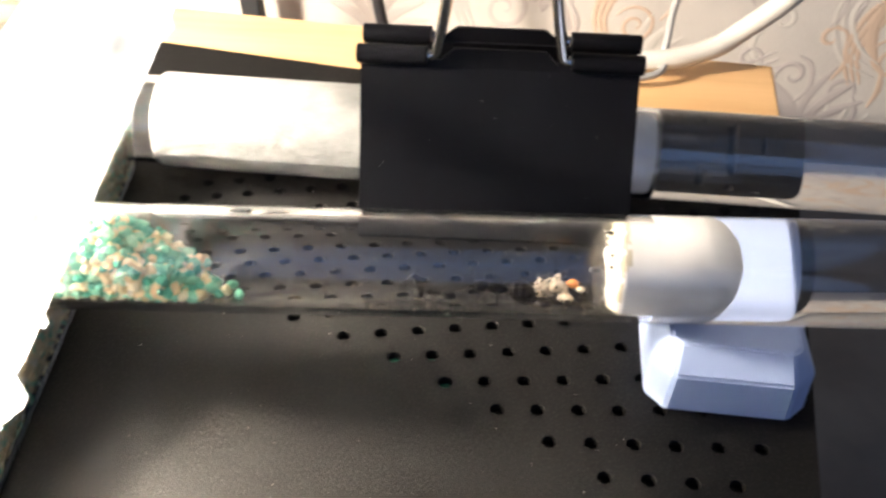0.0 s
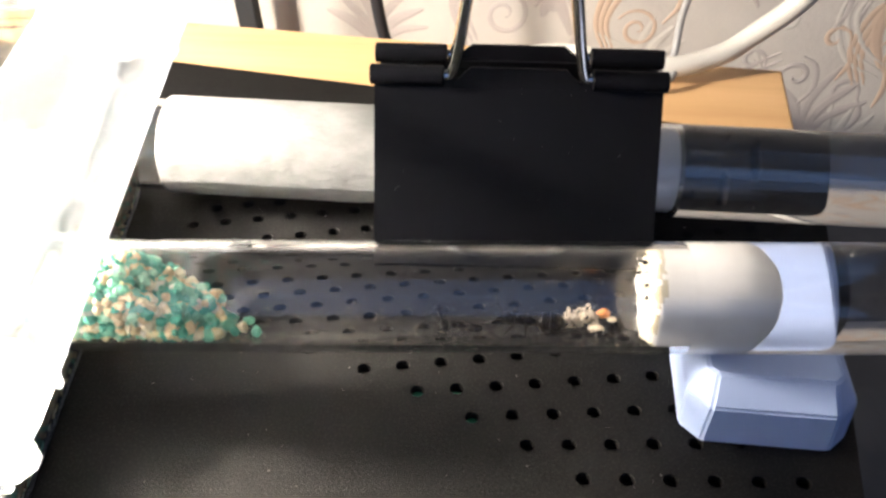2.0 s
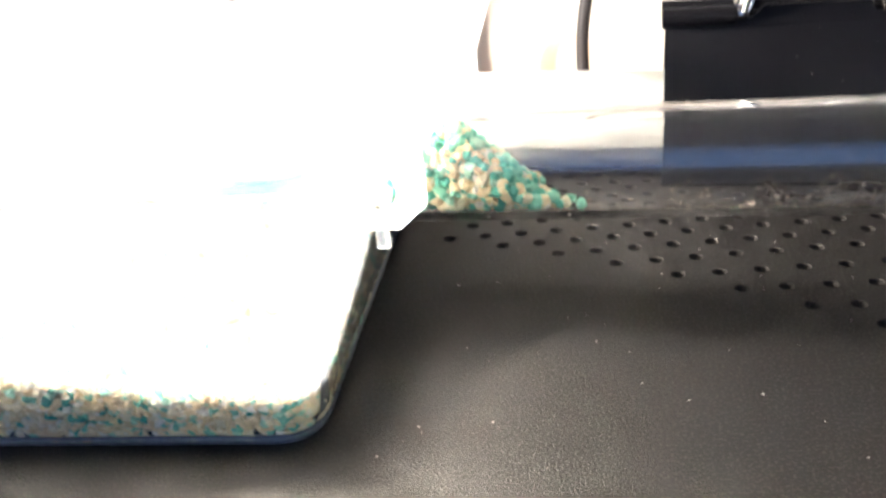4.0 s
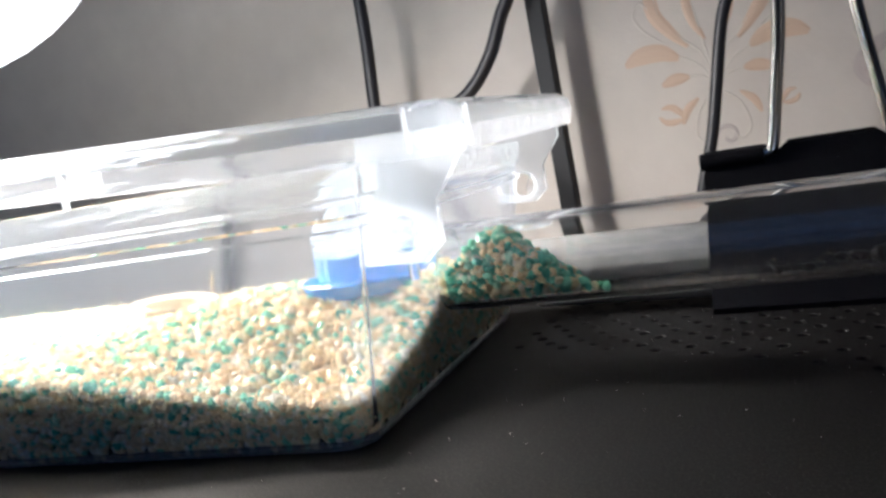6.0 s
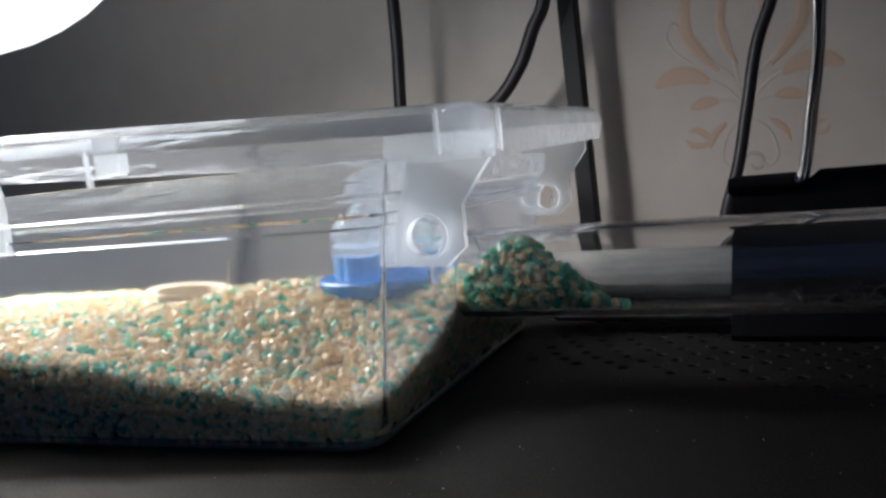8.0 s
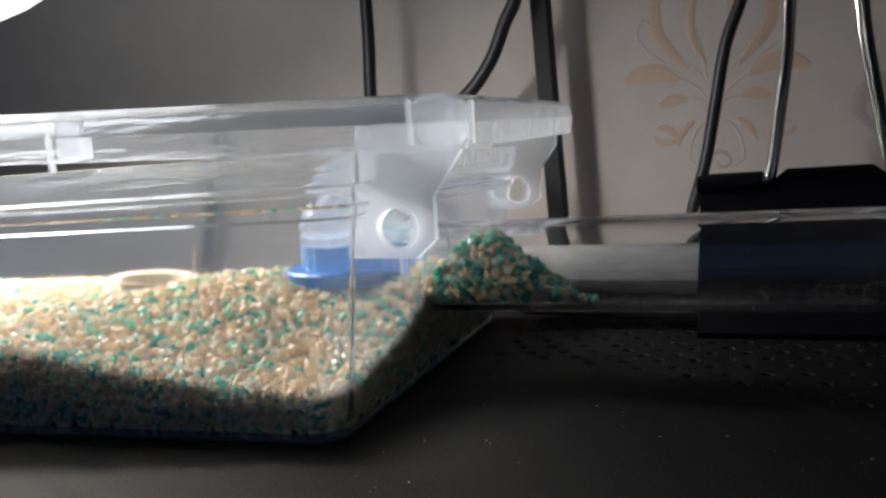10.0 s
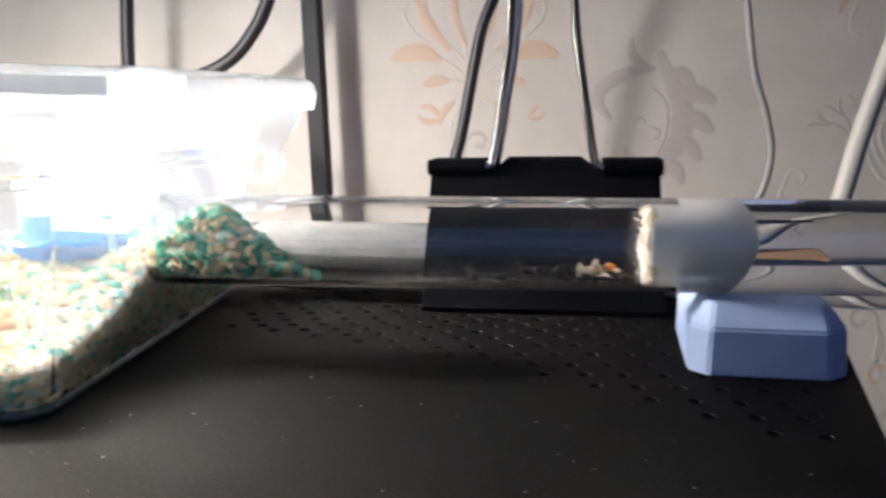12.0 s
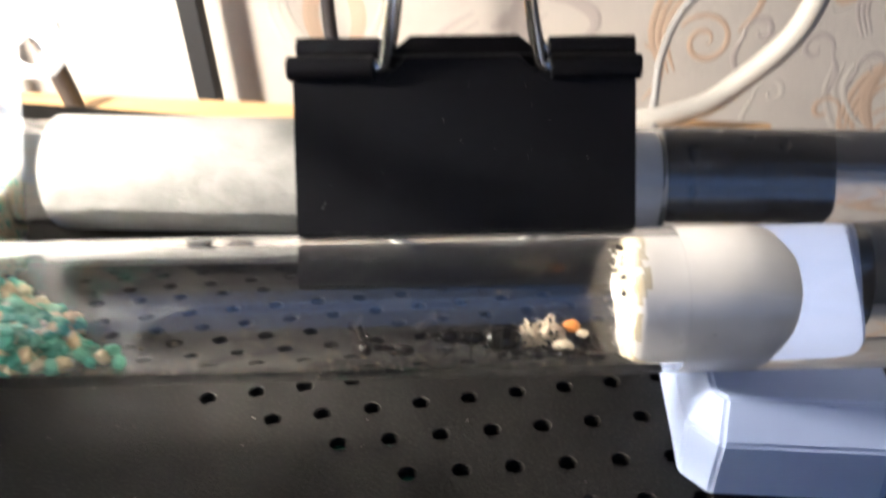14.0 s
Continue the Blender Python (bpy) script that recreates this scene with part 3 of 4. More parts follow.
def build_lamp():
    ob = thing("desk_lamp", (-9.9, 22.0, TABLE_Z), "glowing white lamp globe on a black square post", "lamp")
    part("base_plate", block(bmesh.new(), -12.5, -6.7, 19.0, 23.6, TABLE_Z, TABLE_Z + 0.8, 0.2), ENAMEL, ob)
    lean = Matrix.Translation((-9.38, 21.6, 2.4)) @ Matrix.Rotation(radians(-1.7), 4, "Y")
    bm = block(bmesh.new(), -0.44, 0.4, -0.4, 0.5, TABLE_Z - 1.8, 45.6, 0.08, lean)
    part("post", bm, POSTCOAT, ob, "black square steel post, leaning a little")
    part("arm", sweep(bmesh.new(), spline([(-10.7, 21.6, 46), (-12, 16, 48), (-17, 5, 42), (-20.5, -1, 30), (LAMP.x, LAMP.y, LAMP.z + LAMP_R)], 8), 0.45, 12), ENAMEL, ob, "", True)
    part("socket", lathe(bmesh.new(), LAMP + Vector((0, 0, LAMP_R - 0.3)), (0, 0, 1), [(0, 1.9), (0.2, 2.0), (2.4, 1.6), (2.8, 0.6)], 24), ENAMEL, ob, "", True)
    bm = bmesh.new()
    bmesh.ops.create_uvsphere(bm, u_segments=40, v_segments=24, radius=LAMP_R, matrix=Matrix.Translation(LAMP))
    part("globe", bm, LED, ob, "glowing frosted globe", True)


build_lamp()


# ---- coloured sand ----
def grains(name, pts, sizes, parent, seed, material):
    """Many small angular grains as one mesh."""
    rng = np.random.default_rng(seed)
    g = (1 + 5 ** 0.5) / 2
    ico = np.array([(-1, g, 0), (1, g, 0), (-1, -g, 0), (1, -g, 0), (0, -1, g), (0, 1, g), (0, -1, -g), (0, 1, -g), (g, 0, -1), (g, 0, 1), (-g, 0, -1), (-g, 0, 1)], float) / 1.9
    tri = np.array([(0, 11, 5), (0, 5, 1), (0, 1, 7), (0, 7, 10), (0, 10, 11), (1, 5, 9), (5, 11, 4), (11, 10, 2), (10, 7, 6), (7, 1, 8), (3, 9, 4), (3, 4, 2), (3, 2, 6), (3, 6, 8), (3, 8, 9), (4, 9, 5), (2, 4, 11), (6, 2, 10), (8, 6, 7), (9, 8, 1)])
    n = len(pts)
    q = rng.normal(size=(n, 4))
    q /= np.linalg.norm(q, axis=1)[:, None]
    w, x, y, z = q.T
    rot = np.stack([np.stack([1 - 2 * (y * y + z * z), 2 * (x * y - z * w), 2 * (x * z + y * w)], 1), np.stack([2 * (x * y + z * w), 1 - 2 * (x * x + z * z), 2 * (y * z - x * w)], 1), np.stack([2 * (x * z - y * w), 2 * (y * z + x * w), 1 - 2 * (x * x + y * y)], 1)], 1)
    v = ico[None] * rng.uniform(0.8, 1.2, (n, 12, 1)) * rng.uniform(0.82, 1.16, (n, 1, 3)) * np.asarray(sizes)[:, None, None]
    v = np.einsum("nij,nkj->nki", rot, v) + np.asarray(pts)[:, None, :]
    base = np.array(BASE[parent.name])
    me = bpy.data.meshes.new(name)
    me.from_pydata(((v.reshape(-1, 3) - base) * CM).tolist(), [], (tri[None] + 12 * np.arange(n)[:, None, None]).reshape(-1, 3).tolist())
    me.materials.append(material)
    ob = new(name, me)
    ob.parent = parent
    BASE[ob.name] = BASE[parent.name]
    return tagged(ob, kind="stuff")


def ease(t):
    t = min(max(t, 0.0), 1.0)
    return t * t * (3 - 2 * t)


def sand_height(u, v):
    """The surface slopes from a ridge down to the front right corner and to the back."""
    front = 0.72 + 0.86 * ease(-u / 7.5)
    ridge = 1.45 + 0.38 * math.exp(-((u + 4.0) / 2.5) ** 2) + 0.15 * ease((-u - 5) / 6)
    h = front + (ridge - front) * ease(v / 4.6) if v < 4.6 else ridge + (1.25 - ridge) * ease((v - 4.6) / 4.6)
    h += 0.6 * math.exp(-((u - 0.2) ** 2 / 0.8 + (v - 4.15) ** 2 / 0.7))
    h -= 0.12 * math.exp(-((u + 6.87) ** 2 + (v - 5.4) ** 2) / 1.6)
    return h + 0.06 * noise.noise(Vector((u * 0.6, v * 0.6, 3.0)))


def inside(u, v, m, r=0.38):
    """Pulls a point into the rounded outline of the box, m beyond its foot."""
    u, v = min(max(u, -BOX_L - m), m), min(max(v, -m), 9.2 + m)
    cx, cy = min(max(u, -BOX_L - m + r), m - r), min(max(v, -m + r), 9.2 + m - r)
    d = math.hypot(u - cx, v - cy)
    if d > r:
        u, v = cx + (u - cx) * r / d, cy + (v - cy) * r / d
    return u, v


def wall_at(z):
    return 0.165 * z - 0.14


def build_sand():
    ob = thing("sand_bed", bx(-7, 4.5, 0.2), "bed of cream, peach and turquoise sand in the box", "sand", kind="stuff")
    rng = np.random.default_rng(5)
    pts, sizes = [], []
    u = -BOX_L
    while u < 0.25:
        v = -0.3
        while v < 9.3:
            uu, vv = u + rng.uniform(-0.06, 0.06), v + rng.uniform(-0.06, 0.06)
            h = sand_height(uu, vv)
            m = wall_at(h) - 0.05
            if -BOX_L - m < uu < m and -m < vv < 9.2 + m:
                pts.append(bx(uu, vv, h + rng.uniform(-0.07, 0.05)))
                sizes.append(rng.uniform(0.07, 0.12))
            v += 0.128
        u += 0.128
    # against the front and the right wall
    for k in range(5200):
        if k % 3:
            uu = rng.uniform(-BOX_L, 0.1)
            h = sand_height(uu, 0)
            z = rng.uniform(0.14, h)
            m = wall_at(z) - 0.05
            uu = min(uu, m)
            pts.append(bx(*inside(uu, -m, m), z))
        else:
            vv = rng.uniform(-0.1, 9.3)
            h = sand_height(0.2, vv)
            z = rng.uniform(0.2, h)
            m = wall_at(z) - 0.05
            pts.append(bx(*inside(m, vv, m), z))
        sizes.append(rng.uniform(0.06, 0.1))
    grains("surface_grains", np.array([list(p) for p in pts]), sizes, ob, 1, SAND)
    # the packed sand under them
    bm = bmesh.new()
    nu, nv = 60, 36
    top = [[None] * (nv + 1) for _ in range(nu + 1)]
    for i in range(nu + 1):
        for j in range(nv + 1):
            uu, vv = -BOX_L - 0.1 + (BOX_L + 0.2) * i / nu, -0.12 + 9.44 * j / nv
            uu, vv = inside(uu, vv, -0.09)
            top[i][j] = bm.verts.new(bx(uu, vv, sand_height(uu, vv) - 0.06))
    for i in range(nu):
        for j in range(nv):
            bm.faces.new((top[i][j], top[i + 1][j], top[i + 1][j + 1], top[i][j + 1]))
    rim = [top[i][0] for i in range(nu + 1)] + [top[nu][j] for j in range(1, nv + 1)] + [top[i][nv] for i in range(nu - 1, -1, -1)] + [top[0][j] for j in range(nv - 1, 0, -1)]
    local = BOX_T.inverted()
    low = []
    for v in rim:
        q = local @ v.co
        low.append(bm.verts.new(bx(*inside(q.x, q.y, -0.27), 0.13)))
    for i in range(len(rim)):
        k = (i + 1) % len(rim)
        bm.faces.new((rim[i], low[i], low[k], rim[k]))
    bm.faces.new(low)
    part("packed_sand", bm, PACKED, ob)
    # the heap spilling into the tube
    heap = thing("sand_heap", T1(-2.8) - Vector((0, 0, 0.68)), "heap of turquoise and cream grains inside the tube mouth", "sand", kind="stuff")
    pts, sizes = [], []
    for k in range(9000):
        x = rng.uniform(-3.95, -1.15)
        y, z = rng.uniform(-0.7, 0.7), rng.uniform(-0.7, 0.7)
        r = math.hypot(y, z)
        s = rng.uniform(0.06, 0.115)
        if x < -2.95:
            lim = -0.2 + 0.95 * (x + 4.0) / 1.05
        else:
            lim = 0.72 - 1.4 * ((x + 2.95) / 1.75) ** 0.8
        lim += 0.12 * noise.noise(Vector((x * 3, y * 3, 1))) - 0.3 * max(0.0, y) * (x > -3.2)
        if r < 0.69 - s and z < lim and (r > 0.45 or z > lim - 0.3):
            c = T1(x)
            q = (c.x, c.y + y, c.z + z)
            pts.append(q)
            sizes.append(s)
            if len(pts) > 2200:
                break
    for x, y in ((-1.5, -0.1), (-1.3, 0.05), (-1.12, -0.2)):
        c = T1(x)
        pts.append((c.x, c.y + y, c.z - math.sqrt(0.6 ** 2 - y * y)))
        sizes.append(rng.uniform(0.07, 0.1))
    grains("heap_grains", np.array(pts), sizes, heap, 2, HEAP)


PACKED = mat("packed_sand", (0.35, 0.32, 0.24), 0.9)
mottle(PACKED, 500, ((0.5, 0.4, 0.26), (0.12, 0.36, 0.28)), 0.45, 0.62)
build_sand()


# ---- drinking bottle and dish on the sand ----
def build_bottle():
    c = Vector((-6.1, -3.6, 1.66))
    ob = thing("water_feeder", c, "upturned clear water feeder on a blue plastic saucer", "water feeder")
    part("saucer", lathe(bmesh.new(), c, (0, 0, 1), [(0, 1.3), (0.02, 1.52), (0.28, 1.58), (0.32, 1.54), (0.3, 1.4), (0.26, 0.05)], 40), BLUE, ob, "blue plastic saucer", True)
    part("reservoir", lathe(bmesh.new(), c, (0, 0, 1), [(0.3, 0.05), (0.3, 1.24), (0.78, 1.26), (0.79, 0.05)], 40), BLUEWATER, ob, "blue-tinted water behind clear plastic", True, False)
    part("neck", lathe(bmesh.new(), c, (0, 0, 1), [(0.795, 0.05), (0.795, 1.26), (0.95, 1.25), (1.02, 1.18), (1.03, 0.05)], 40), MILKY, ob, "pale translucent neck", True, False)
    prof = [(1.035, 1.16), (1.07, 1.26), (1.25, 1.24), (1.5, 1.12), (1.76, 0.85), (1.93, 0.5), (2.0, 0.05)]
    dome = part("dome", lathe(bmesh.new(), c, (0, 0, 1), prof, 40), MILKY, ob, "clear dome with small bubbles", True, False)
    bm = bmesh.new()
    rng = random.Random(4)
    for k in range(22):
        a, h = rng.uniform(3.4, 5.6), rng.uniform(1.25, 1.85)
        r = 1.2 - 0.9 * ((h - 1.1) / 0.9) ** 2
        bmesh.ops.create_icosphere(bm, subdivisions=1, radius=rng.uniform(0.03, 0.07), matrix=Matrix.Translation(c + Vector((r * math.cos(a), r * math.sin(a), h))))
    part("bubbles", bm, GLASS, dome, "", True, False)


build_bottle()


def build_dish():
    c = Vector((-11.3, -4.0, 1.46))
    ob = thing("feeding_dish", c, "small cream plastic dish with a thin hook, sunk in the sand", "dish")
    part("bowl", lathe(bmesh.new(), c, (0.1, 0, 1), [(-0.12, 0.05), (-0.12, 0.64), (0.3, 0.72), (0.33, 0.88), (0.35, 0.97), (0.37, 0.96), (0.36, 0.86), (0.33, 0.69), (-0.06, 0.61), (-0.08, 0.05)], 36), DISH, ob, "", True)
    part("hook", sweep(bmesh.new(), spline([c + Vector((0.9, 0, 0.28)), c + Vector((1.14, -0.05, 0.36)), c + Vector((1.24, -0.05, 0.6)), c + Vector((1.3, -0.05, 0.98))], 5), 0.02, 6), DISH, ob)


build_dish()


# ---- ants, brood and litter in the front tube ----
def ellipsoid(bm, c, r, turn=None, sub=2):
    m = Matrix.Translation(c) @ (turn or Matrix()) @ Matrix.Diagonal((*r, 1))
    bmesh.ops.create_icosphere(bm, subdivisions=sub, radius=1, matrix=m)
    return bm


def build_ant(name, label, group, k, fat):
    """An ant of k times the worker's size; fat swells the hind body."""
    ob = thing(name, (0, 0, 0), label, "ant", group)
    at = lambda x, y, z: Vector((x, y, z)) * k
    bm = ellipsoid(bmesh.new(), at(-0.17, 0, 0.11), Vector((0.125, 0.075 * fat, 0.07 * fat)) * k)
    for q in range(3):
        lathe(bm, at(-0.235 + 0.06 * q, 0, 0.11), (1, 0, 0), [(0, 0.05 * k * fat), (0.012 * k, 0.077 * k * fat * (0.86 + 0.14 * (q == 1))), (0.024 * k, 0.05 * k * fat)], 16)
    part("gaster", bm, ANT, ob, "", True)
    part("petiole", ellipsoid(bmesh.new(), at(-0.05, 0, 0.105), Vector((0.02, 0.022, 0.042)) * k), ANT, ob, "", True)
    bm = ellipsoid(bmesh.new(), at(0.03, 0, 0.11), Vector((0.085, 0.038 * fat, 0.04 * fat)) * k)
    ellipsoid(bm, at(0.08, 0, 0.12), Vector((0.045, 0.036 * fat, 0.036 * fat)) * k)
    part("thorax", bm, ANT, ob, "", True)
    bm = ellipsoid(bmesh.new(), at(0.18, 0, 0.115), Vector((0.065, 0.06, 0.042)) * k)
    for h in (-1, 1):
        sweep(bm, [at(0.235, 0.025 * h, 0.1), at(0.265, 0.03 * h, 0.095), at(0.28, 0.006 * h, 0.092)], [0.012 * k, 0.01 * k, 0.004 * k], 5)
        ellipsoid(bm, at(0.19, 0.05 * h, 0.13), Vector((0.016, 0.012, 0.014)) * k, None, 1)
    part("head", bm, ANT, ob, "", True)
    for h in (-1, 1):
        part("antenna", sweep(bmesh.new(), [at(0.23, 0.03 * h, 0.13), at(0.28, 0.1 * h, 0.19), at(0.33, 0.1 * h, 0.14), at(0.39, 0.07 * h, 0.1)], 0.008 * k, 5), ANTLEG, ob)
        for x, dx in ((0.07, 0.1), (0.03, 0.0), (-0.01, -0.12)):
            part("leg", sweep(bmesh.new(), [at(x, 0.03 * h, 0.09), at(x + dx * 0.6, 0.075 * h, 0.14), at(x + dx * 1.2, 0.11 * h, 0.04), at(x + dx * 1.6, 0.14 * h, 0.0)], [0.01 * k, 0.01 * k, 0.007 * k, 0.005 * k], 6), ANTLEG, ob)
    return ob


def ant_pose(x, side, turn):
    """On the inner wall of the tube, side centimetres off its lowest line."""
    p = T1(x) + Vector((0, side, -math.sqrt(0.69 ** 2 - side ** 2)))
    lean = math.degrees(math.asin(side / 0.7))
    return pose(p.x * CM, p.y * CM, p.z * CM, lean, 0, 0) @ pose(0, 0, 0, 0, 0, turn)


WORKER = build_ant("ant", "small brown worker ant standing on the tube glass", "ants in the tube", 0.92, 1.0)
WORKER.matrix_basis = ant_pose(1.52, 0.16, 112)
for spot in ((1.88, -0.06, 172), (4.12, -0.02, 95), (3.32, -0.26, 190), (3.62, 0.34, 20), (3.66, -0.32, 15), (4.0, -0.3, 160)):
    copy_thing(WORKER, ant_pose(*spot))
QUEEN = build_ant("queen_ant", "large black queen ant beside the brood clump", "", 1.75, 1.3)
QUEEN.matrix_basis = ant_pose(2.84, 0.0, 176)


def build_brood():
    c = T1(3.6) + Vector((0, 0.06, -0.52))
    ob = thing("ant_brood", c - Vector((0, 0, 0.12)), "clump of cream ant eggs, larvae and an orange cocoon", "ant brood")
    rng = random.Random(8)
    bm = bmesh.new()
    for k in range(260):
        x = rng.uniform(-0.26, 0.24)
        z = rng.uniform(-0.12, 0.2 - 0.45 * abs(x) + 0.07 * math.sin(x * 22))
        ellipsoid(bm, c + Vector((x, rng.uniform(-0.13, 0.13), z)), (0.028, 0.019, 0.019), Euler((rng.random() * 6, rng.random() * 6, rng.random() * 6)).to_matrix().to_4x4(), 1)
    tagged(part("eggs", bm, BROOD, ob, "", True), kind="stuff")
    part("larva", ellipsoid(bmesh.new(), c + Vector((0.2, -0.16, -0.04)), (0.13, 0.08, 0.08)), BROOD, ob, "pale curved larva", True)
    part("larva", ellipsoid(bmesh.new(), c + Vector((0.42, -0.04, 0.06)), (0.075, 0.05, 0.05)), BROOD, ob, "pale curved larva", True)
    bm = ellipsoid(bmesh.new(), c + Vector((0.29, 0.02, 0.1)), (0.11, 0.07, 0.085))
    for v in bm.verts:
        v.co += Vector((1, 1, 1)) * 0.03 * noise.noise(v.co * 9)
    part("cocoon", bm, SEED, ob, "orange cocoon")


build_brood()


def build_litter():
    ob = thing("nest_litter", T1(1) - Vector((0, 0, 0.69)), "fine pale and dark litter on the floor of the tube", "litter", kind="stuff")
    rng = random.Random(3)
    bm, bd, bp = bmesh.new(), bmesh.new(), bmesh.new()
    for k in range(420):
        x = rng.uniform(-1.6, 4.35)
        side = max(-0.62, min(0.62, rng.gauss(-0.08, 0.3)))
        p = T1(x) + Vector((0, side, -math.sqrt(0.688 ** 2 - side ** 2)))
        e = Euler((rng.random() * 6, rng.random() * 6, rng.random() * 6)).to_matrix().to_4x4()
        r = rng.choice((0.005, 0.007, 0.009, 0.013))
        ellipsoid(bm if k % 3 else bd, p, (r * rng.uniform(1, 3.5), r, r * 0.6), e, 1)
    # bits of chewed cotton and dirt against the plug
    for k in range(26):
        a = rng.gauss(1.9, 0.9)
        r = rng.uniform(0.42, 0.68)
        p = T1(4.36 + rng.gauss(0, 0.03)) + Vector((0, r * math.cos(a) * -0.9, r * math.sin(a)))
        q = rng.choice((0.012, 0.018, 0.026, 0.036))
        e = Euler((rng.random() * 6, rng.random() * 6, rng.random() * 6)).to_matrix().to_4x4()
        ellipsoid(bd if k % 2 else bp, p, (q * 0.7, q * rng.uniform(0.7, 1.6), q), e, 1)
    part("cotton_bits", bp, COTTON, ob)
    part("pale_crumbs", bm, CRUMB, ob)
    part("dark_crumbs", bd, ANT, ob)


build_litter()


# ---- cables ----
def cable(name, pts, r, material, label):
    ob = thing(name, pts[-1], label, "cable")
    part("sheath", sweep(bmesh.new(), spline(pts, 8), r, 12), material, ob, "", True)


cable("cable", [(-19.5, 21, 48), (-18.6, 20, 30), (-18.2, 20, 13), (-18.35, 20, 7), (-18.6, 20.5, 0), (-18, 21, TABLE_Z + 0.33)], 0.32, RUBBER, "black cable hanging down before the wall")
cable("cable", [(-7, 21, 40), (-9.2, 20, 16), (-10.25, 20, 11.6), (-10.95, 20, 10.2), (-11.8, 20, 8.5), (-13.2, 20, 7.0), (-15.5, 20, 6.1), (-19, 20.8, 5.7), (-24, 21.5, 5.8), (-30, 22, 4), (-34, 22, TABLE_Z + 0.33)], 0.33, RUBBER, "black cable hanging in a loose bow before the wall")
cable("cable", [(4, 19, 40), (1.2, 17, 16), (0.0, 17, 10.2), (-0.85, 17, 7.8), (-1.35, 17, 5.4), (-1.8, 17, 3.2), (-2.5, 17, 0.8), (-2.75, 17, -1.5), (-2.5, 17, -4.5), (-2.0, 17.5, -8), (-1.5, 18, TABLE_Z + 0.26)], 0.24, RUBBER, "thin black cable hanging behind the binder clip")
cable("cable", [(7.6, 12.5, 40), (8.3, 12, 14), (8.9, 12, 6.6), (9.5, 12, 4.2), (9.72, 12, 2.8), (9.35, 12, 1.3), (8.2, 12, 0.0), (7.75, 12, -1.4), (7.6, 11.5, -2.6), (7.2, 10.6, -3.16), (4, 10, -3.17)], 0.12, GREYCABLE, "thin grey cable bending down to the wooden board")
cable("cable", [(20, 13, 40), (15.5, 12, 14), (13.45, 12, 6.6), (12.6, 12, 3.6), (12.05, 12, 1.3), (11.4, 12, -0.7), (10.0, 12, -2.2), (8.9, 11.6, -2.75), (7.0, 11.2, -2.96), (4, 11.9, -2.96), (2.2, 13.3, -4.5), (1.6, 14.5, -9), (1.4, 15, TABLE_Z + 0.34)], 0.33, WHITECABLE, "thick white cable curving down on to the wooden board")

cable("cable", [(-13.5, 13.5, 5), (-11.2, 12.6, 1.8), (-11.0, 12.9, -0.6), (-10.8, 13.2, -2.2), (-10.7, 13.6, -4.4), (-10.7, 13.9, -9), (-10.7, 14, TABLE_Z + 0.3)], 0.3, RUBBER, "black cable hanging down behind the wooden board")


# ---- embossed ornament of the wallpaper ----
LIFT = [0]


def relief(bm, left, right, lift=0.03):
    LIFT[0] = (LIFT[0] + 1) % 9
    lift = 0.65 * lift + 0.0015 * LIFT[0]
    rows = []
    for (x0, z0), (x1, z1) in zip(left, right):
        xm, zm = (x0 + x1) / 2, (z0 + z1) / 2
        rows.append([bm.verts.new((x0, WALL_Y + 0.01, z0)), bm.verts.new((xm * 0.65 + x0 * 0.35, WALL_Y - lift, zm * 0.65 + z0 * 0.35)), bm.verts.new((xm * 0.65 + x1 * 0.35, WALL_Y - lift, zm * 0.65 + z1 * 0.35)), bm.verts.new((x1, WALL_Y + 0.01, z1))])
    for a, b in zip(rows, rows[1:]):
        for i in range(3):
            bm.faces.new((a[i], a[i + 1], b[i + 1], b[i]))


def scroll(bm, x, z, r, turns, ang, width=0.35, hand=1):
    left, right = [], []
    n = int(18 * turns) + 6
    for i in range(n + 1):
        t = i / n
        a = radians(ang) + hand * 2 * math.pi * turns * t
        q = r * (1 - 0.88 * t)
        w = width * (0.35 + 0.65 * math.sin(math.pi * min(1.0, t * 1.1 + 0.05)) ** 0.7) * 0.5
        left.append((x + (q + w) * math.cos(a), z + (q + w) * math.sin(a)))
        right.append((x + (q - w) * math.cos(a), z + (q - w) * math.sin(a)))
    relief(bm, left, right)


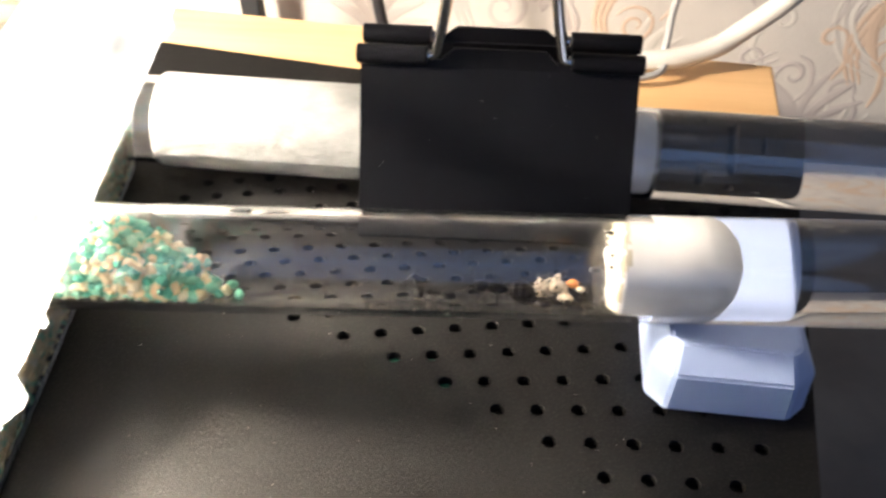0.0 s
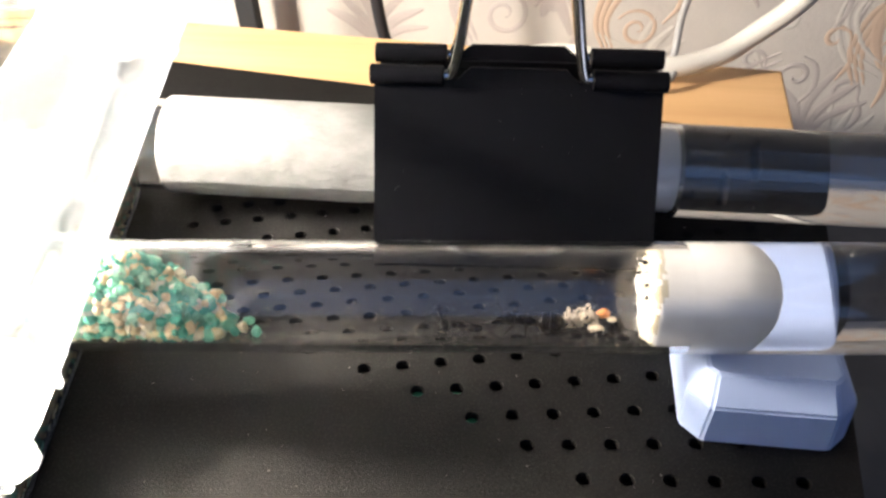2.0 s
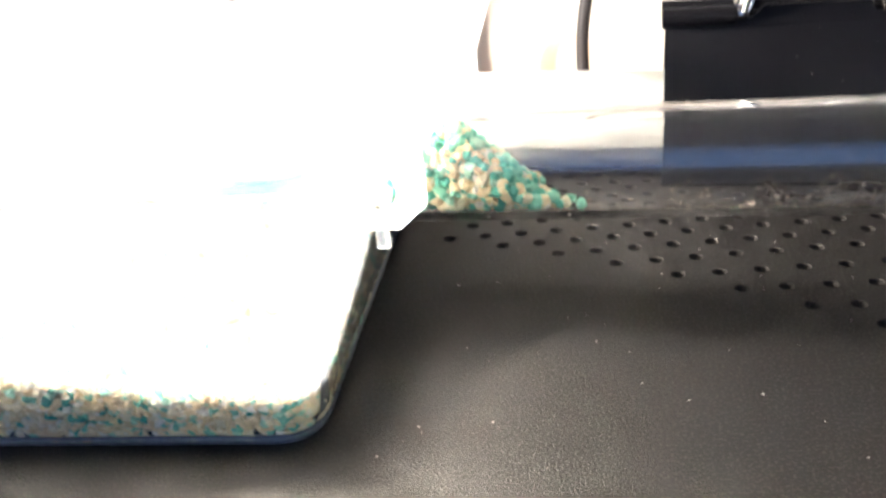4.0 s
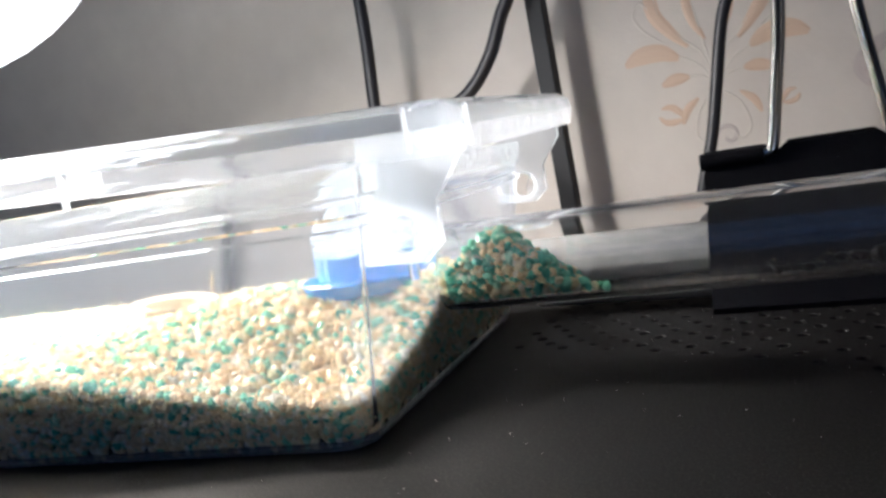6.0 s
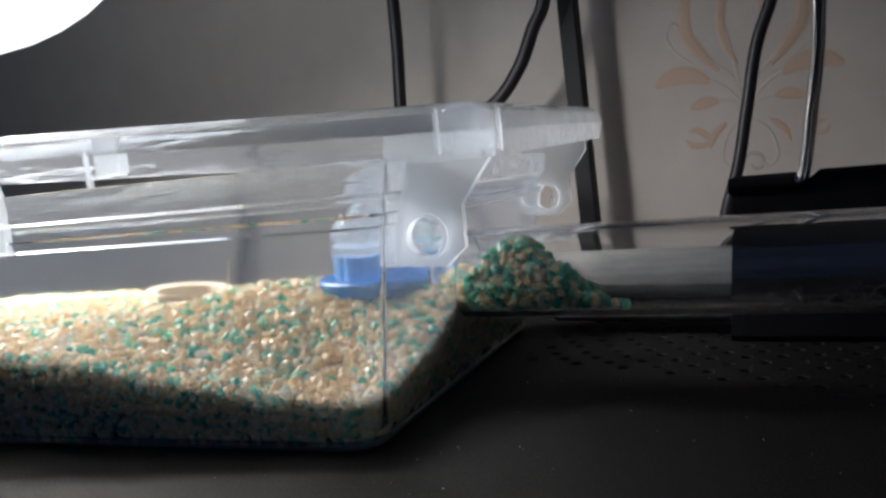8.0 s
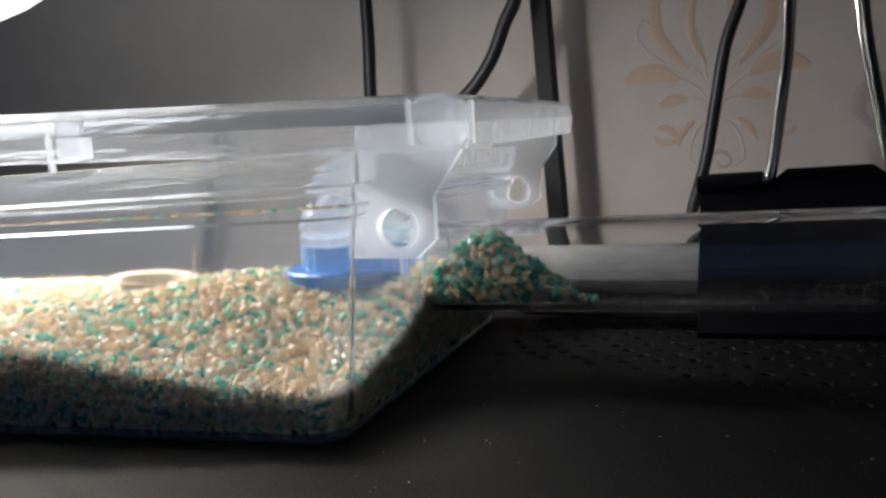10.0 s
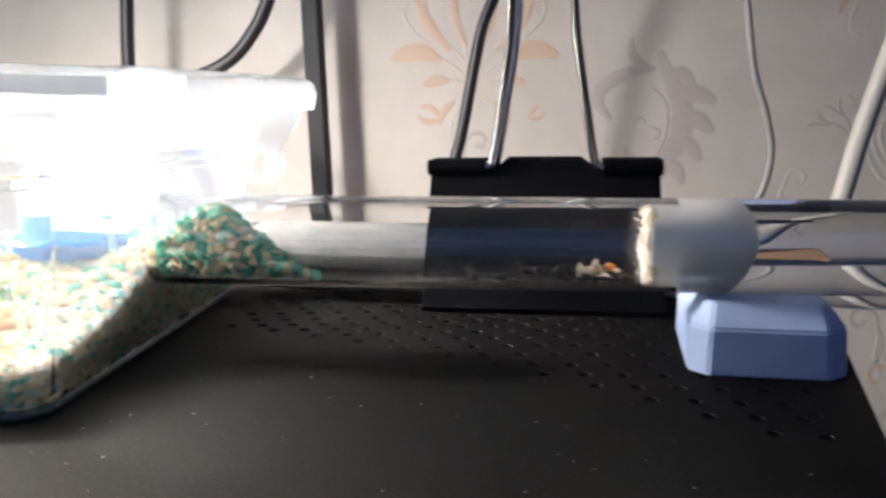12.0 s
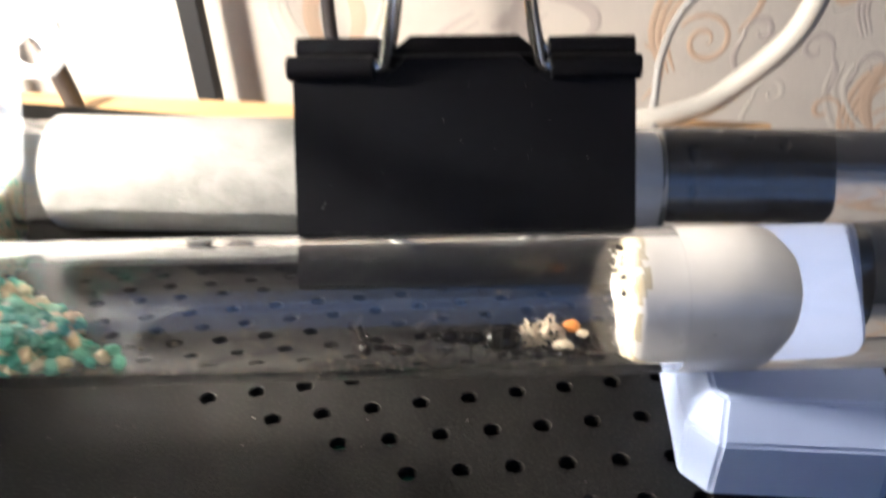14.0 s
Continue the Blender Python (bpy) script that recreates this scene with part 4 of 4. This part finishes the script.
def ornaments():
    wall = bpy.data.objects["wall_north"]
    BASE["wall_north"] = Vector((0, 0, 0))

    def made(bm, m):
        part("ornament", bm, m, wall)

    def stroke(bm, x, z, k, hand, pts, width):
        """A ribbon that swells and tapers along a curve."""
        c = [(p.x, p.y) for p in spline([(x + hand * k * a, z + k * b, 0) for a, b in pts], 6)]
        n = len(c) - 1
        left, right = [], []
        for i, (a, b) in enumerate(c):
            (a0, b0), (a1, b1) = c[max(i - 1, 0)], c[min(i + 1, n)]
            q = math.hypot(a1 - a0, b1 - b0) or 1.0
            w = 0.5 * k * width * (0.12 + 0.88 * math.sin(math.pi * (0.04 + 0.92 * i / n)) ** 0.8)
            left.append((a - (b1 - b0) / q * w, b + (a1 - a0) / q * w))
            right.append((a + (b1 - b0) / q * w, b - (a1 - a0) / q * w))
        relief(bm, left, right)

    def palmette(x, z, k, ang):
        """Two mirrored fans of broad peach lobes on thin stems."""
        lobes, stems = bmesh.new(), bmesh.new()
        for h in (-1, 1):
            for pts, w in (([(1.7, 1.5), (2.6, 1.95), (3.6, 1.95), (4.4, 1.6)], 1.15), ([(1.3, 0.5), (2.0, 0.5), (2.7, 0.3)], 0.75), ([(1.2, 2.0), (2.0, 2.9), (2.7, 4.0), (2.7, 5.4), (2.2, 6.4)], 0.85), ([(0.35, 2.2), (0.9, 3.4), (1.0, 4.8), (0.5, 6.0)], 0.6), ([(1.0, -0.6), (1.6, -1.1), (1.9, -1.8)], 0.5)):
                stroke(lobes, x, z, k, h, pts, w)
            for pts in ([(0.1, 0.0), (0.8, 1.0), (2.0, 1.7), (3.4, 1.9)], [(0.1, 0.1), (0.6, 1.6), (1.6, 2.6), (2.5, 4.0), (2.5, 5.8)], [(0.1, 0), (0.9, 0.5), (2.2, 0.45)], [(0.1, 0.3), (0.5, 2.4), (0.8, 4.2)], [(2.3, 2.4), (3.2, 3.1), (3.7, 4.0), (3.3, 4.6), (2.9, 4.2)], [(0.2, -0.4), (1.0, -1.2), (1.3, -2.4), (0.8, -2.9), (0.4, -2.4)]):
                stroke(stems, x, z, k, h, pts, 0.2)
        made(lobes, PEACH)
        made(stems, PALE)

    def acanthus(x, z, k, hand):
        """A mauve leaf with a crescent tip, a toothed side and a small outlined flower."""
        bm = bmesh.new()
        for pts, w in (([(-1.5, 0.5), (-2.05, 1.25), (-1.8, 1.95), (-0.8, 2.5), (0.35, 2.65)], 0.75), ([(-0.7, 4.0), (-0.6, 3.2), (0.2, 2.6)], 0.5), ([(0.5, 3.4), (1.0, 2.2), (1.5, 1.1), (1.45, -0.3), (0.8, -1.4), (0.0, -3.3)], 1.15), ([(0.2, 1.9), (0.8, 1.2), (0.85, 0.0), (0.4, -1.2), (-0.3, -2.6)], 0.22),
                       ([(0.9, 2.4), (1.5, 2.4), (2.0, 1.8)], 0.8), ([(1.0, 1.4), (2.0, 1.6), (2.9, 1.2)], 0.95), ([(1.1, 0.5), (2.1, 0.5), (2.8, -0.1)], 0.9), ([(0.9, -0.4), (1.8, -0.6), (2.3, -1.3)], 0.85), ([(0.5, -1.2), (1.3, -1.6), (1.6, -2.3)], 0.75)):
            stroke(bm, x, z, k, hand, pts, w)
        made(bm, MAUVE)
        bm = bmesh.new()
        for q in (0, 1, 3):
            a = math.pi * (0.1 + 0.4 * q)
            ox, oz = -0.25 + 0.55 * math.cos(a), -0.3 + 0.55 * math.sin(a)
            stroke(bm, x, z, k, hand, [(ox + 0.3 * math.cos(a - 1.5), oz + 0.3 * math.sin(a - 1.5)), (ox + 0.34 * math.cos(a), oz + 0.34 * math.sin(a)), (ox + 0.3 * math.cos(a + 1.5), oz + 0.3 * math.sin(a + 1.5))], 0.14)
        made(bm, MAUVE)

    def volutes(x, z, k, m):
        """A spiral with a fan of parallel curving strands."""
        bm = bmesh.new()
        scroll(bm, x, z, 1.3 * k, 1.6, 150, 0.34 * k, -1)
        for q in range(3):
            stroke(bm, x, z, k, 1, [(-1.2 - 0.25 * q, -1.4 - 0.1 * q), (-1.8 - 0.3 * q, 0.4), (-1.1 - 0.35 * q, 2.0 + 0.3 * q), (0.3 - 0.2 * q, 2.9 + 0.45 * q)], 0.42)
        stroke(bm, x, z, k, 1, [(1.4, 0.4), (2.2, 1.6), (2.0, 3.0), (1.2, 3.6)], 0.42)
        made(bm, m)

    def flower(x, z, k):
        """A pair of drooping lobes with curling strands."""
        bm, lines = bmesh.new(), bmesh.new()
        for h in (-1, 1):
            stroke(bm, x, z, k, h, [(0.3, 2.6), (1.0, 1.6), (1.1, 0.2), (0.3, -1.6)], 0.95)
            for q in range(3):
                stroke(lines, x, z, k, h, [(0.2, -1.4 - 0.4 * q), (1.5 + 0.3 * q, -0.4 - 0.4 * q), (2.3 + 0.4 * q, 1.2 - 0.2 * q), (2.0 + 0.5 * q, 2.4)], 0.4)
        stroke(bm, x, z, k, 1, [(0, -1.6), (0.25, -2.8), (0.0, -4.0)], 0.4)
        made(bm, PEACH)
        made(lines, PALE)

    def sprig(x, z, k):
        """Fine forked twigs."""
        bm = bmesh.new()
        for da in range(-60, 61, 30):
            a = radians(90 + da)
            ex, ez = 2.2 * math.cos(a), 2.2 * math.sin(a)
            stroke(bm, x, z, k, 1, [(0, -1.4), (0.25 * ex, 0.2 + 0.2 * ez), (ex, ez)], 0.13)
            for d in (-0.6, 0.6):
                stroke(bm, x, z, k, 1, [(0.6 * ex, 0.1 + 0.55 * ez), (0.8 * ex + 0.3 * math.cos(a + d), 0.75 * ez + 0.3 * math.sin(a + d)), (0.8 * ex + 0.75 * math.cos(a + d), 0.7 * ez + 0.8 * math.sin(a + d))], 0.16)
        made(bm, MAUVE)

    def tendril(x, z, k, hand, m):
        """A hooked tendril that ends in a curl."""
        bm = bmesh.new()
        scroll(bm, x, z, 0.8 * k, 1.1, 200 if hand > 0 else -20, 0.36 * k, -hand)
        stroke(bm, x, z, k, hand, [(-0.78, -0.25), (-1.1, -1.3), (-0.6, -2.4)], 0.4)
        made(bm, m)

    def heart(x, z, k, ang, outlined=True):
        """A two-lobed peach leaf with a pale outline."""
        bm, rim = bmesh.new(), bmesh.new()
        ca, sa = math.cos(radians(ang)), math.sin(radians(ang))
        turn = lambda pts: [(a * ca - b * sa, a * sa + b * ca) for a, b in pts]
        for h in (-1, 1):
            stroke(bm, x, z, k, 1, turn([(0.0, -1.3), (0.5 * h, -0.6), (0.75 * h, 0.3), (0.4 * h, 1.1)]), 0.85)
            stroke(rim, x, z, k, 1, turn([(0.0, -1.7), (1.1 * h, -0.7), (1.35 * h, 0.5), (0.7 * h, 1.5), (0.1 * h, 1.0)]), 0.22)
        made(bm, PEACH)
        if outlined:
            made(rim, PALE)

    def plume(x, z, k, ang, m):
        """Long strands that fan out from one root, as of a feathered leaf."""
        bm = bmesh.new()
        for q in range(6):
            a = radians(ang + 17 * (q - 2.5))
            b = a + 0.5 * (1 if q > 2 else -1)
            l = 4.2 - 0.35 * abs(q - 2.5)
            stroke(bm, x, z, k, 1, [(0.1 * q, 0), (0.5 * l * math.cos(a), 0.5 * l * math.sin(a)), (0.5 * l * math.cos(a) + 0.5 * l * math.cos(b), 0.5 * l * math.sin(a) + 0.5 * l * math.sin(b))], 0.6 + 0.15 * (q % 2))
        made(bm, m)

    heart(15.1, -2.3, 0.95, 25)
    heart(17.6, -2.5, 0.95, -20)
    heart(-4.4, 4.4, 0.5, 70, False)
    heart(1.0, 4.4, 0.35, -60, False)
    tendril(10.8, -1.6, 0.9, 1, MAUVE)
    tendril(12.3, -0.4, 0.9, -1, PEACH)
    tendril(-1.9, 3.0, 0.8, 1, MAUVE)
    tendril(4.6, -7.0, 1.0, -1, MAUVE)
    for x, z, k, hand, m in ((14.2, -4.8, 0.9, 1, MAUVE), (16.6, -5.6, 1.0, -1, MAUVE), (15.1, -7.6, 1.0, 1, PALE), (17.5, -8.4, 0.9, -1, PEACH), (14.0, -9.6, 0.8, -1, MAUVE), (16.2, -10.4, 1.0, 1, MAUVE), (18.6, -11.2, 1.0, -1, MAUVE), (19.2, -6.4, 0.9, 1, MAUVE), (13.4, 1.2, 0.7, 1, PALE)):
        tendril(x, z, k, hand, m)
    plume(17.2, -14.2, 1.15, 100, MAUVE)
    plume(17.6, -15.0, 1.0, 20, PALE)
    plume(-4.0, -9.5, 0.9, 80, MAUVE)
    plume(9.0, -11.0, 0.9, 110, PALE)
    palmette(-2.1, 5.6, 0.95, 0)
    acanthus(6.3, 3.5, 1.12, 1)
    sprig(15.9, 3.0, 0.95)
    for x, z, k, m in ((11.9, -5.2, 0.95, PEACH), (8.4, -8.2, 0.8, PEACH), (20.6, -9.4, 0.95, PEACH), (15.3, -12.4, 0.85, MAUVE), (2.2, -7.6, 1.0, MAUVE), (23.4, -14.2, 0.9, MAUVE), (19.6, -4.0, 0.7, MAUVE)):
        volutes(x, z, k, m)
    for x, z, k in ((20.2, -8.4, 0.9), (-3.9, -4.6, 0.9), (18.8, 2.2, 0.8)):
        flower(x, z, k)
    acanthus(5.4, -5.6, 0.9, -1)
    acanthus(3.4, -0.6, 0.6, -1)
    palmette(16.6, 10.5, 0.95, 0)
    palmette(24.6, -1.0, 0.9, 0)


ornaments()


# ---- dust on the casing and on the glass ----
def build_dust():
    ob = thing("dust", (2, -8, 0.001), "scattered pale dust specks on the black casing", "dust", kind="stuff")
    rng = random.Random(11)
    bm = bmesh.new()
    for k in range(260):
        x, y = rng.uniform(-6, 7.3), rng.uniform(-13, 3)
        if x > 7.0 + 0.18 * y * 0.5 + 0.6 or (-6 < x < -3.2 and -9.5 < y < 2):
            continue
        r = rng.choice((0.005, 0.006, 0.008, 0.011))
        ellipsoid(bm, (x, y, r * 0.3), (r * rng.uniform(0.8, 2.6), r, r * 0.5), Matrix.Rotation(rng.random() * 6.3, 4, "Z"), 1)
    part("specks", bm, DUST, ob)
    clip = thing("clip_dust", (2.5, -0.6, 1.5), "few pale specks on the black binder clip", "dust", kind="stuff")
    bm = bmesh.new()
    for k in range(20):
        x, q = rng.uniform(0.3, 4.8), rng.uniform(0.1, 0.97)
        r = rng.choice((0.004, 0.005, 0.008))
        ellipsoid(bm, (x, -1.17 + 1.15 * q - 0.004, 0.12 + 2.88 * q), (r * rng.uniform(0.8, 1.8), r * 0.5, r), None, 1)
    part("specks", bm, DUST, clip)
    tube = thing("glass_dust", T1(2) + Vector((0, 0, 0.8)), "fine specks and scratches on the tube glass", "dust", kind="stuff")
    bm = bmesh.new()
    for k in range(110):
        a = rng.uniform(-2.6, 0.6)
        x = rng.uniform(-3.2, 8.5)
        p = T1(x) + Vector((0, math.sin(a), math.cos(a))) * 0.803
        r = rng.choice((0.004, 0.006, 0.009))
        ellipsoid(bm, p, (r * rng.uniform(1, 5), r, r), Euler((rng.random(), rng.random() * 6, rng.random())).to_matrix().to_4x4(), 1)
    part("specks", bm, DUST, tube)


build_dust()
